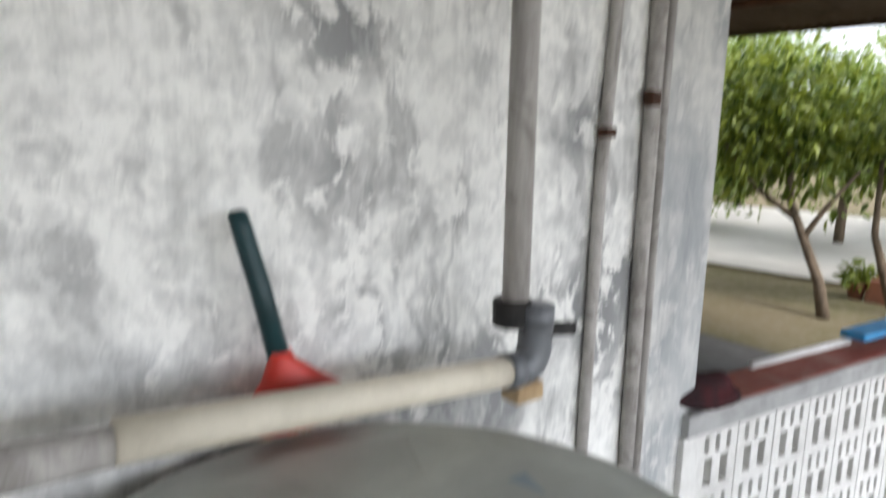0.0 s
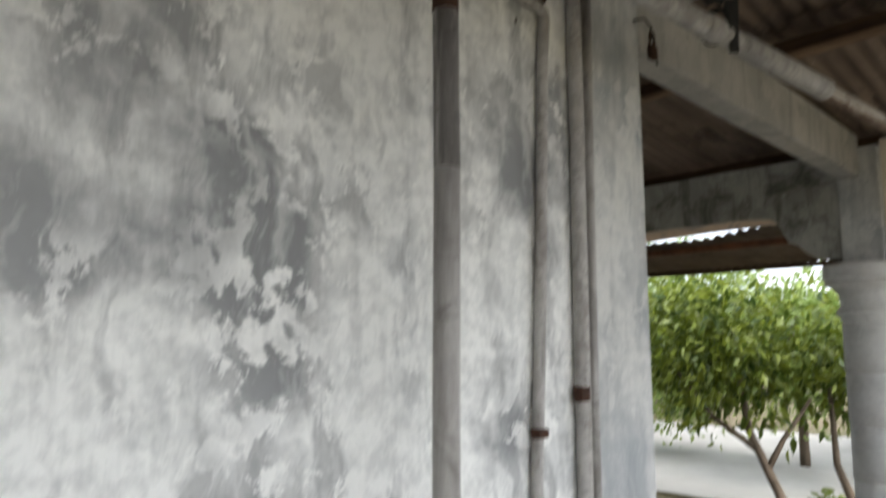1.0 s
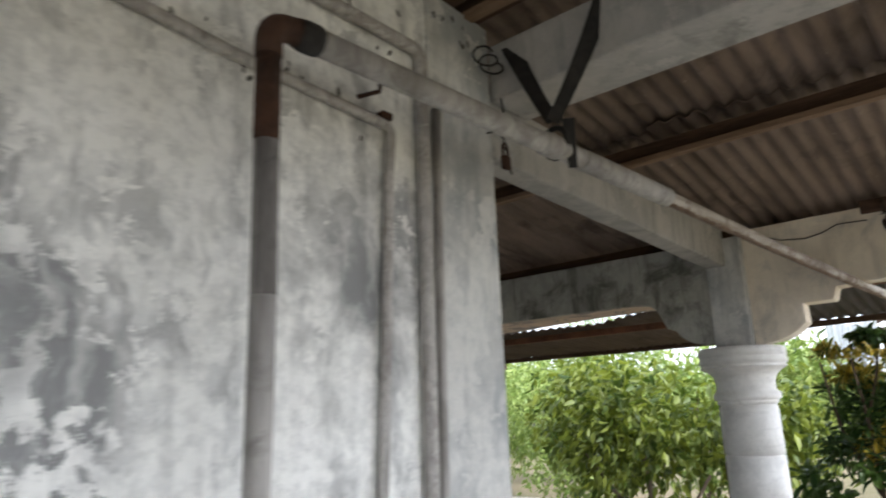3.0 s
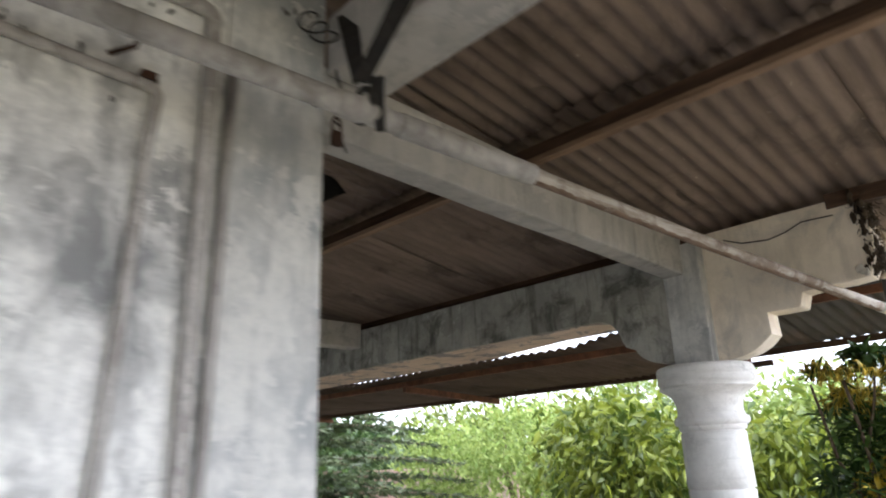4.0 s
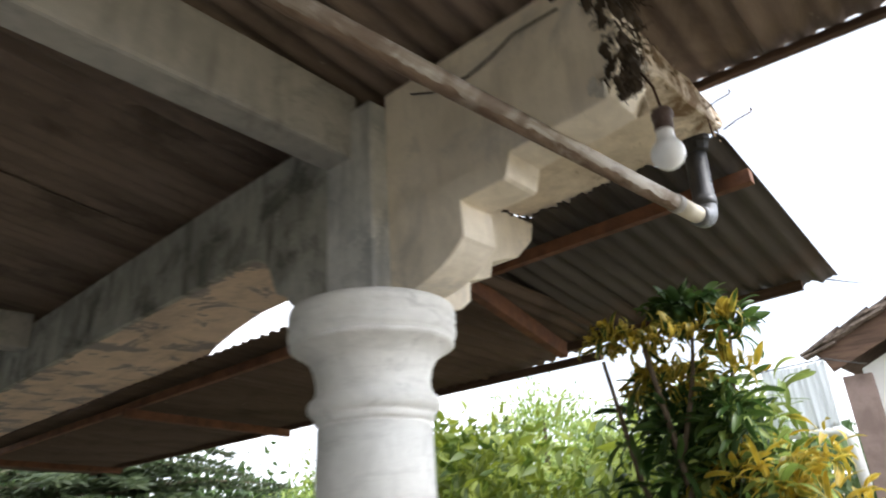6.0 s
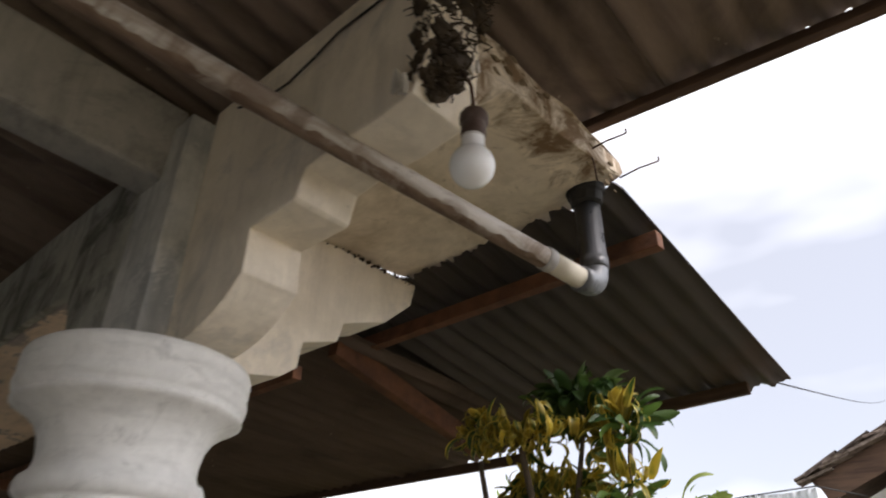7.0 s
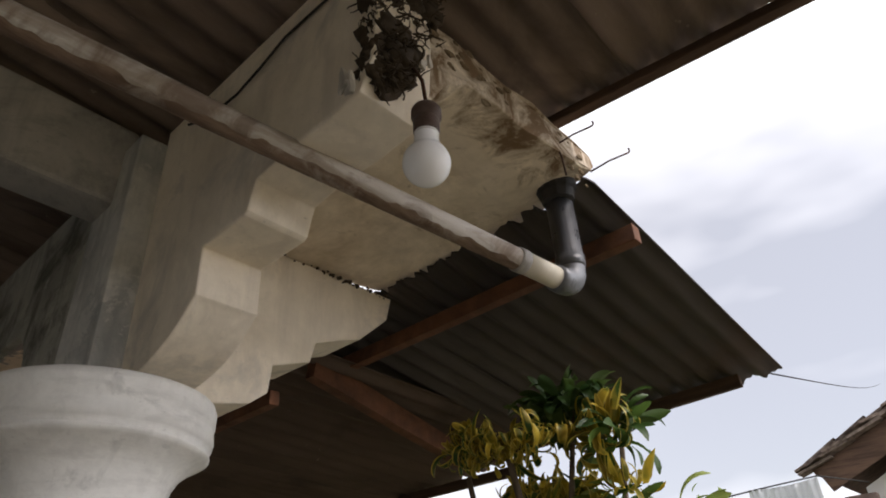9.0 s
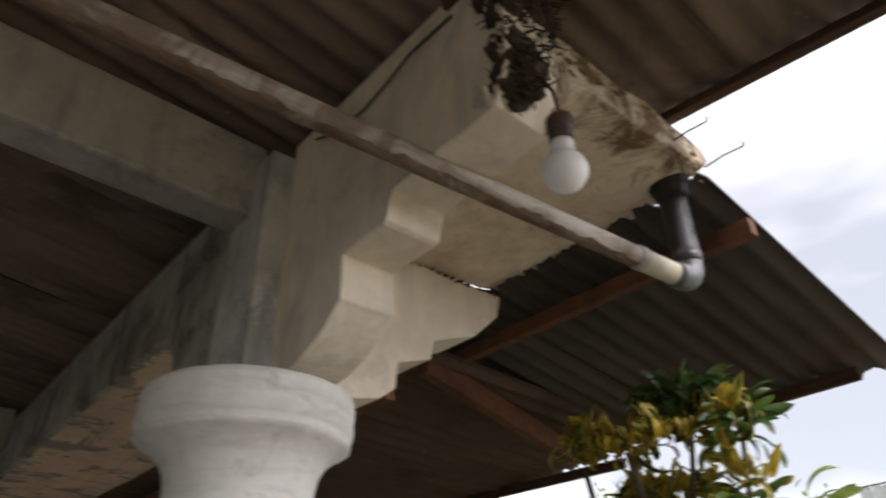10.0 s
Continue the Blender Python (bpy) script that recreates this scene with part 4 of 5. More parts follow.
ob = solo("blue_tray", rough_up(box(1.0, 1.30, 0.06, 0.15, 0.731, 0.758, 0.008), 0.002, 10, 2), SKYBLUE, "bright blue plastic tray on the parapet", "tray")
placed(ob)

# ---- lamp and broken gutter end ----
lamp = thing("hanging_lamp", (4.012, 0.274, 2.16), "white bulb hanging from a brown socket on a wire", "lamp")
m_, _, b_ = mat("opal_glass", 0.25, 0, 0.5)
b_.inputs["Base Color"].default_value = (0.95, 0.95, 0.95, 1)
b_.inputs["Subsurface Weight"].default_value = 0.15
b_.inputs["Subsurface Radius"].default_value = (0.02, 0.02, 0.02)
tilt = Matrix.Rotation(radians(3), 4, "X")
LC = Vector((4.0, 0.246, 2.160))
bulb = [(0.0, 0.0)] + [(0.0345 * math.sin(a), 0.0345 - 0.0345 * math.cos(a)) for a in (math.pi * k / 20 for k in range(1, 16))] + [(0.0200, 0.0650), (0.0185, 0.070), (0.0180, 0.078), (0.0178, 0.086)]
bulb_part = part("bulb", lathe(bulb, LC, 40, m=tilt), m_, lamp, "white opal bulb", True)
part("bulb_collar", lathe([(0.0172, 0.083), (0.0180, 0.084), (0.0180, 0.089), (0.016, 0.091), (0.0, 0.091)], LC, 32, m=tilt), WHITE, bulb_part, "white plastic bulb collar", True)
SOCKET = plain("brown_bakelite", (0.075, 0.045, 0.035), (0.12, 0.085, 0.07), 25, 0.6, 0, 0.35)
part("socket", lathe([(0.016, 0.088), (0.0185, 0.088), (0.0195, 0.092), (0.0195, 0.112), (0.0185, 0.114), (0.0225, 0.117), (0.0225, 0.130), (0.019, 0.136), (0.011, 0.140), (0.006, 0.146), (0.0, 0.146)], LC, 32, m=tilt), SOCKET, lamp, "brown bakelite socket", True)
part("wire", tube([LC + Vector((0, -0.007, 0.144)), LC + Vector((0.002, 0.0, 0.20)), LC + Vector((-0.004, 0.02, 0.25)), LC + Vector((0.006, 0.035, 0.30))], 0.003, 8), RUSTY, lamp, "thin red-brown wire", True)
DEBRIS = plain("dark_dry_roots", (0.036, 0.026, 0.017), (0.085, 0.06, 0.038), 30, 0.95)
bm = bmesh.new()
rnd = random.Random(11)
def nest_point(spread):
    u = rnd.random() ** 0.8
    wide = 1 - 0.75 * u
    return Vector((3.918 + 0.035 * u + rnd.random() * 0.20 * wide, 0.318 - 0.035 * rnd.random() + rnd.gauss(0, spread), 2.70 - 0.33 * u))


for k in range(900):
    p = nest_point(0.012)
    pts, d = [p], Vector((rnd.gauss(0, 1), rnd.gauss(-0.3, 1), rnd.gauss(-0.6, 0.8))).normalized()
    for _ in range(5):
        d = (d + Vector((rnd.gauss(0, 0.5), rnd.gauss(0, 0.5), rnd.gauss(-0.15, 0.5)))).normalized()
        p = p + d * rnd.uniform(0.005, 0.012)
        pts.append(p)
    tube(pts, [0.0022, 0.0020, 0.0018, 0.0015, 0.0012, 0.0008], 4, bm)
for k in range(320):
    tmp = bmesh.new()
    bmesh.ops.create_icosphere(tmp, subdivisions=2, radius=rnd.uniform(0.009, 0.026))
    c = nest_point(0.008)
    for v in tmp.verts:
        v.co = Vector((v.co.x, v.co.y * 0.5, v.co.z)) * (1 + 0.9 * noise.noise(v.co * 90 + c * 20)) + c
    joined(bm, tmp)
tagged(obj("dried_nest", bm, DEBRIS, True), "dark tangle of dried roots and dirt on the beam's end", "debris", kind="stuff")
CRUST = plaster("broken_concrete", (0.27, 0.205, 0.13), (0.17, 0.12, 0.07), (0.09, 0.065, 0.04), (0.4, 0.6), 14, 0.3, ((0.12, 0.085, 0.05), (0.5, 0.62), 0.8), 0.8)
bm = bmesh.new()
for k in range(170):
    u = k / 169
    tmp = bmesh.new()
    bmesh.ops.create_icosphere(tmp, subdivisions=2, radius=rnd.uniform(0.003, 0.010))
    c = Vector((4.06 + 0.54 * u, 0.290 + 0.012 * u + rnd.gauss(0, 0.006), 2.555 + rnd.gauss(0, 0.022)))
    for v in tmp.verts:
        v.co = Vector((v.co.x * 1.5, v.co.y * 0.4, v.co.z * 0.8)) * (1 + 0.9 * noise.noise(v.co * 70 + c * 30)) + c
    joined(bm, tmp)
tagged(obj("broken_edge", bm, CRUST), "crumbling brown concrete edge of the gutter slab", "rubble", kind="stuff")


def hook(a, b, turn):
    a, b = Vector(a), Vector(b)
    d = (b - a).normalized()
    up = Vector((0, 0, 1))
    pts = [a, a.lerp(b, 0.5) + up * 0.004, b] + [b + d * turn * math.sin(t) + up * turn * (math.cos(t) - 1) * -1 for t in (0.6, 1.2, 1.9, 2.6)]
    return tube(pts, 0.0022, 7)


solo("bent_rebar", hook((4.47, 0.295, 2.535), (4.545, 0.235, 2.60), 0.007), RUSTY, "thin rusty bent reinforcing wire", "wire", "rebar ends", smooth=True)
solo("bent_rebar", hook((4.60, 0.285, 2.53), (4.69, 0.225, 2.60), 0.007), RUSTY, "thin rusty bent reinforcing wire", "wire", "rebar ends", smooth=True)
solo("bent_rebar", tube([(4.46, 0.29, 2.56), (4.475, 0.285, 2.50), (4.48, 0.285, 2.455)], 0.002, 6), RUSTY, "short rusty reinforcing wire", "wire", "rebar ends", smooth=True)
solo("beam_cable", tube([(3.925, 0.88, 2.64), (3.928, 0.80, 2.605), (3.926, 0.68, 2.59), (3.926, 0.60, 2.605), (3.93, 0.53, 2.635), (3.93, 0.40, 2.63)], 0.0028, 8), BLACK, "sagging black cable along the beam", "cable", smooth=True)

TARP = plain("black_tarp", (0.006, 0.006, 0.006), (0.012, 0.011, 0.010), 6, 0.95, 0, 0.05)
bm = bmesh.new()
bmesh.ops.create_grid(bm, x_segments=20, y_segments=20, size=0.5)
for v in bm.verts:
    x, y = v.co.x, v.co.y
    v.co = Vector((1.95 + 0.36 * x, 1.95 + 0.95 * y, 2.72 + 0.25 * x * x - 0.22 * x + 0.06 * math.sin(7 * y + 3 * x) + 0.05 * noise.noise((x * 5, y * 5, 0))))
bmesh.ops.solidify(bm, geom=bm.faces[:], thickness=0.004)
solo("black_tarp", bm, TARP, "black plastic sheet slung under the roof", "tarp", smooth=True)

# dirt in the joint between corbel and slab, and loose paint by the nest
bm = bmesh.new()
rnd = random.Random(17)
for k in range(45):
    u = rnd.random() ** 0.7
    tmp = bmesh.new()
    bmesh.ops.create_icosphere(tmp, subdivisions=1, radius=rnd.uniform(0.002, 0.006))
    c = Vector((4.22 + 0.40 * u, 0.993 + rnd.gauss(0, 0.003), 2.495 + rnd.gauss(0, 0.003)))
    for v in tmp.verts:
        v.co = v.co * (1 + 0.5 * noise.noise(v.co * 90 + c * 30)) + c
    joined(bm, tmp)
tagged(obj("joint_dirt", bm, DEBRIS), "dark dirt caught in the joint under the slab", "dirt", kind="stuff")
FLAKE = plain("pale_paint_flake", (0.66, 0.62, 0.55), (0.5, 0.46, 0.4), 20, 0.9)
for x, y, z, sx, sz, a in ((3.926, 0.345, 2.375, 0.035, 0.03, 12), (3.928, 0.330, 2.36, 0.03, 0.03, -20), (4.03, 0.268, 2.43, 0.010, 0.022, 35), (4.045, 0.266, 2.445, 0.010, 0.02, -25)):
    bm = box(-sx / 2, sx / 2, -0.003, 0.003, -sz / 2, sz / 2, 0.001)
    bmesh.ops.subdivide_edges(bm, edges=bm.edges[:], cuts=2)
    for v in bm.verts:
        v.co += Vector((noise.noise(v.co * 70) * 0.009, noise.noise(v.co * 40) * 0.006, noise.noise(v.co * 60 + Vector((3, 1, 2))) * 0.009))
    ob = solo("paint_flake", bm, FLAKE, "curled pale flake of paint on the beam's end", "paint flake", "paint flakes")
    ob.matrix_basis = pose(x, y, z, rnd.uniform(-20, 20), a, 60 if x < 3.96 else 10)


# ---- plants ----
def leaves_mesh(name, centres, dirs, sizes, width, curl, rnd, seg=3):
    """Many small folded leaves: each a strip with a mid rib; sizes are lengths."""
    n = len(centres)
    c, d, s = np.array(centres), np.array(dirs), np.array(sizes)[:, None]
    d = d / np.linalg.norm(d, axis=1)[:, None]
    r = rnd.normal(size=(n, 3))
    side = np.cross(d, r)
    side /= np.linalg.norm(side, axis=1)[:, None]
    up = np.cross(side, d)
    verts, shape = [], {2: (0.0, 1.0, 0.0), 3: (0.12, 1.0, 0.75, 0.0), 5: (0.15, 0.7, 1.0, 0.95, 0.6, 0.0)}[seg]
    for k, w in enumerate(shape):
        t = k / (len(shape) - 1)
        mid = c + d * s * t - up * s * curl * t * t
        off = side * s * width * w
        lift = up * s * width * w * 0.45
        verts += [mid + off + lift, mid, mid - off + lift]
    v = np.stack(verts, 1).reshape(-1, 3)
    m = len(shape) * 3
    base = (np.arange(n) * m)[:, None]
    quads = []
    for k in range(len(shape) - 1):
        for j in (0, 1):
            quads.append(np.concatenate([base + 3 * k + j, base + 3 * k + j + 1, base + 3 * k + j + 4, base + 3 * k + j + 3], 1))
    q = np.stack(quads, 1).reshape(-1, 4)
    me = bpy.data.meshes.new(name)
    me.from_pydata(v.tolist(), [], q.tolist())
    me.polygons.foreach_set("use_smooth", [True] * len(me.polygons))
    return me


def crown(centre, radii, clumps, per, leaf, rnd, spread=0.18, width=0.22, droop=0.5, curl=0.25, hollow=0.45):
    """Leaves in clumps near the outside of an uneven ellipsoid."""
    cs, ds, ss = [], [], []
    ctr, rad = np.array(centre), np.array(radii)
    for _ in range(clumps):
        u = rnd.normal(size=3)
        u /= np.linalg.norm(u)
        lump = 0.8 + 0.35 * noise.noise(Vector(u * 2.3 + ctr))
        p = ctr + u * rad * lump * rnd.uniform(hollow, 1.0)
        k = int(per * rnd.uniform(0.6, 1.3))
        q = p + rnd.normal(size=(k, 3)) * spread * np.array([1, 1, 0.7])
        dd = rnd.normal(size=(k, 3)) * 0.7 + u * 0.6 + np.array([0, 0, -droop])
        cs.append(q), ds.append(dd), ss.append(leaf * rnd.uniform(0.6, 1.25, size=k))
    return leaves_mesh("crown", np.concatenate(cs), np.concatenate(ds), np.concatenate(ss), width, curl, rnd)


def hang(name, me, material, parent, label=""):
    me.materials.append(material)
    ob = new(name, me)
    ob.parent = parent
    ob.matrix_parent_inverse = parent.matrix_basis.inverted()
    return tagged(ob, label) if label else ob


BARK = plain("grey_brown_bark", (0.16, 0.12, 0.085), (0.09, 0.07, 0.05), 12, 0.95, 0, 0.1, 0.4, 0.65, (1, 1, 0.3), 0.5)
MANGO = foliage("yellow_green_leaves", (0.038, 0.072, 0.008), (0.22, 0.26, 0.03))
LIGHT = foliage("light_green_leaves", (0.14, 0.22, 0.04), (0.33, 0.40, 0.11))
DEEP = foliage("deep_green_leaves", (0.018, 0.048, 0.012), (0.07, 0.115, 0.026))
PINE = foliage("dark_conifer", (0.024, 0.042, 0.016), (0.085, 0.11, 0.045))
FRESH = foliage("fresh_green_leaves", (0.03, 0.075, 0.015), (0.10, 0.17, 0.035))
GOLD = foliage("yellow_croton", (0.38, 0.27, 0.02), (0.66, 0.48, 0.05), (0.20, 0.20, 0.025))
RIM = foliage("yellow_leaf_rim", (0.50, 0.36, 0.04), (0.62, 0.50, 0.10))
VARI = foliage("variegated_croton", (0.02, 0.055, 0.012), (0.06, 0.12, 0.02), (0.38, 0.27, 0.03))


def tree(place, label, limbs, crowns, material, seed, leaf, clumps, per, group="yard trees", **kw):
    rnd = np.random.RandomState(seed)
    t = thing("tree", place, label, "tree", group)
    bm = bmesh.new()
    for pts, r0, r1 in limbs:
        n = len(pts) - 1
        tube(pts, [r0 + (r1 - r0) * k / n for k in range(n + 1)], 10, bm)
    part("trunk", rough_up(bm, 0.008, 8.0), BARK, t, smooth=True)
    for ctr, rad in crowns:
        hang("crown", crown(ctr, rad, clumps, per, leaf, rnd, **kw), material, t)
    return t


G = -0.18
tree((6.25, 2.35, G), "leafy yellow-green yard tree with a leaning trunk", [
    ([(6.25, 2.35, G), (6.22, 2.42, 0.15), (6.3, 2.62, 0.5), (6.5, 2.85, 0.8), (6.7, 3.0, 1.3)], 0.055, 0.025),
    ([(6.3, 2.62, 0.5), (6.5, 2.55, 0.75), (6.8, 2.4, 1.1)], 0.03, 0.015),
    ([(6.4, 2.75, 0.65), (6.5, 3.2, 0.9), (6.6, 3.6, 1.3)], 0.03, 0.012)],
    [((6.8, 3.1, 1.5), (0.75, 1.05, 0.85)), ((7.2, 3.8, 1.7), (0.7, 0.8, 0.8))], MANGO, 3, 0.125, 150, 16, spread=0.15, width=0.20, droop=0.75)
tree((6.9, 2.0, G), "leafy yard tree with two thin trunks", [
    ([(6.9, 2.0, G), (6.8, 2.1, 0.2), (6.75, 2.2, 0.55), (7.0, 2.3, 1.2)], 0.05, 0.02),
    ([(6.8, 2.1, 0.2), (7.0, 1.9, 0.6), (7.2, 1.8, 1.1)], 0.03, 0.014)],
    [((7.2, 2.0, 1.55), (0.7, 0.85, 0.8))], MANGO, 4, 0.125, 130, 16, spread=0.15, width=0.20, droop=0.75)
tree((10.0, 7.4, G), "bushy light green tree across the road", [
    ([(10.0, 7.4, G), (10.0, 7.3, 0.6), (9.9, 7.5, 1.4), (10.0, 7.6, 2.2)], 0.08, 0.03)],
    [((10.0, 7.2, 1.7), (1.1, 1.6, 1.25)), ((10.3, 9.4, 1.5), (1.0, 1.3, 1.2)), ((9.8, 5.4, 1.2), (0.9, 1.1, 1.2))], LIGHT, 5, 0.108, 170, 26, spread=0.2, width=0.22, droop=0.3)
tree((10.2, 3.7, G), "bushy light green tree beside the road", [
    ([(10.2, 3.7, G), (10.2, 3.7, 0.6), (10.1, 3.8, 1.4), (10.2, 3.7, 2.0)], 0.07, 0.03)],
    [((10.1, 3.75, 1.6), (0.9, 1.0, 1.25)), ((9.3, 2.3, 1.78), (0.65, 0.85, 0.95))], LIGHT, 6, 0.108, 180, 26, spread=0.2, width=0.22, droop=0.3)
tree((13.0, 6.6, G), "feathery light green tree in the distance", [
    ([(13.0, 6.6, G), (13.0, 6.5, 1.0), (13.1, 6.7, 2.2), (13.0, 6.6, 3.2)], 0.09, 0.03)],
    [((13.0, 6.5, 2.6), (1.1, 1.4, 1.2)), ((13.4, 8.6, 2.0), (1.2, 1.2, 1.3))], LIGHT, 8, 0.108, 170, 26, spread=0.22, width=0.2, droop=0.1)
tree((15.0, 13.5, G), "dense green tree far off", [
    ([(15.0, 13.5, G), (15.0, 13.4, 1.0), (15.1, 13.6, 2.4)], 0.12, 0.05)],
    [((15.0, 13.3, 2.2), (2.0, 2.6, 1.9)), ((17.0, 9.5, 1.8), (1.8, 2.2, 1.7))], MANGO, 9, 0.22, 150, 14, spread=0.35, width=0.22, droop=0.3)

tree((12.5, 17.0, G), "dense dark green tree far off", [
    ([(12.5, 17.0, G), (12.5, 17.0, 1.0), (12.6, 17.1, 2.4)], 0.14, 0.05)],
    [((12.5, 17.0, 1.8), (2.0, 3.2, 2.2)), ((10.5, 21.0, 2.4), (2.2, 3.4, 2.8)), ((8.0, 24.0, 2.6), (2.6, 3.4, 3.2)), ((8.4, 17.5, 2.0), (2.0, 3.0, 2.4)), ((5.6, 20.5, 2.2), (1.8, 3.0, 2.6))], DEEP, 10, 0.26, 170, 16, spread=0.4, width=0.24, droop=0.3)

# conifer with flat drooping tiers
pine = thing("conifer", (6.9, 10.3, G), "dark conifer with flat layered branches", "tree", "yard trees")
part("trunk", rough_up(tube([(6.9, 10.3, G), (6.9, 10.3, 1.2), (6.92, 10.3, 3.1)], [0.09, 0.07, 0.02], 10), 0.006, 8.0), BARK, pine, smooth=True)
rp = np.random.RandomState(12)
cs, ds, ss = [], [], []
for tier, (zt, ln) in enumerate(((0.3, 3.2), (0.6, 3.3), (0.9, 3.3), (1.1, 3.2), (1.35, 3.2), (1.65, 3.1), (1.95, 2.9), (2.2, 2.6), (2.4, 2.2), (2.65, 1.6))):
    for k in range(9):
        a = math.tau * k / 9 + tier * 0.37 + rp.uniform(-0.15, 0.15)
        L = ln * rp.uniform(0.85, 1.35)
        out_v = np.array([math.cos(a), math.sin(a), 0.0])
        pts = [np.array([6.9, 10.3, zt]) + out_v * L * t + np.array([0, 0, 0.16 * math.sin(t * 2.6) - 0.12 * t * t]) for t in (k2 / 8 for k2 in range(9))]
        part("bough", tube([tuple(p) for p in pts], [0.02 - 0.002 * i for i in range(9)], 6), BARK, pine, smooth=True)
        for _ in range(330):
            t = rp.uniform(0.15, 1.0)
            i = min(int(t * 8), 7)
            p = pts[i] + (pts[i + 1] - pts[i]) * (t * 8 - i)
            sd = np.cross(out_v, [0, 0, 1]) * rp.choice([-1, 1])
            cs.append(p + rp.normal(size=3) * 0.02)
            ds.append(sd * rp.uniform(0.6, 1.2) + out_v * rp.uniform(0.1, 0.9) + np.array([0, 0, rp.uniform(-0.3, 0.25)]))
            ss.append(rp.uniform(0.14, 0.34) * (1.15 - 0.6 * t))
hang("needles", leaves_mesh("needles", cs, ds, ss, 0.09, 0.25, rp), PINE, pine, "dark green needle sprays")


def strip_leaf(p, d, up, length, width, curl, twist, bm, seg=7):
    """One long croton leaf that arches, curls and twists, with a rim of its own colour."""
    d, up = Vector(d).normalized(), Vector(up)
    pts, rows_ = Vector(p), []
    side = d.cross(up).normalized()
    n = side.cross(d).normalized()
    for k in range(seg + 1):
        t = k / seg
        w = width * (0.18 + 0.82 * math.sin(math.pi * min(1, 0.08 + 0.92 * t)) ** 0.7) if k < seg else width * 0.12
        rows_.append([bm.verts.new(pts + side * w * u + n * w * 0.35 * abs(u)) for u in (1, 0.66, 0, -0.66, -1)])
        pts = pts + d * (length / seg)
        d = (Matrix.Rotation(curl / seg, 3, side) @ d).normalized()
        n = side.cross(d).normalized()
        side = (Matrix.Rotation(twist / seg, 3, d) @ side).normalized()
    for a, b in zip(rows_, rows_[1:]):
        for j in range(4):
            bm.faces.new((a[j], a[j + 1], b[j + 1], b[j])).material_index = 1 if j in (0, 3) else 0


def croton(place, label, stems, heads, seed):
    rnd = random.Random(seed)
    c = thing("croton_shrub", place, label, "shrub", "croton shrubs")
    for pts, r in stems:
        part("stem", tube(pts, [r * (1 - 0.5 * k / (len(pts) - 1)) for k in range(len(pts))], 8), BARK, c, smooth=True)
    for ctr, rad, n, L, material, curl, nm, *slim in heads:
        bm = bmesh.new()
        hubs = []
        for k in range(max(1, n // 18) if n > 150 else 0):
            hubs.append(Vector(ctr) + Vector((rnd.uniform(-1, 1) * rad[0], rnd.uniform(-1, 1) * rad[1], rnd.uniform(-1, 1) * rad[2])) * 1.15)
        for k in range(n):
            u = Vector((rnd.gauss(0, 1), rnd.gauss(0, 1), rnd.gauss(0.1, 0.8))).normalized()
            if hubs:
                p = hubs[k % len(hubs)] + u * 0.02 + Vector((0, 0, rnd.uniform(-0.06, 0.04)))
            else:
                p = Vector(ctr) + Vector((u.x * rad[0], u.y * rad[1], u.z * rad[2])) * rnd.uniform(0.25, 0.9)
            d = u + Vector((rnd.gauss(0, 0.35), rnd.gauss(0, 0.35), rnd.gauss(0.25, 0.35)))
            ll = L * rnd.uniform(0.65, 1.25)
            strip_leaf(p, d, (rnd.gauss(0, 0.3), rnd.gauss(0, 0.3), 1), ll, ll * rnd.uniform(0.14, 0.22) * (slim[0] if slim else 1.0), -rnd.uniform(0.2, 1.0) * curl * (rnd.choice((-1, -1, 1)) if curl > 3 else 1), rnd.uniform(-1.6, 1.6), bm)
        part("leaves", bm, material, c, nm, True).data.materials.append({"variegated_croton": RIM, "yellow_croton": RIM}.get(material.name, material))
    return c


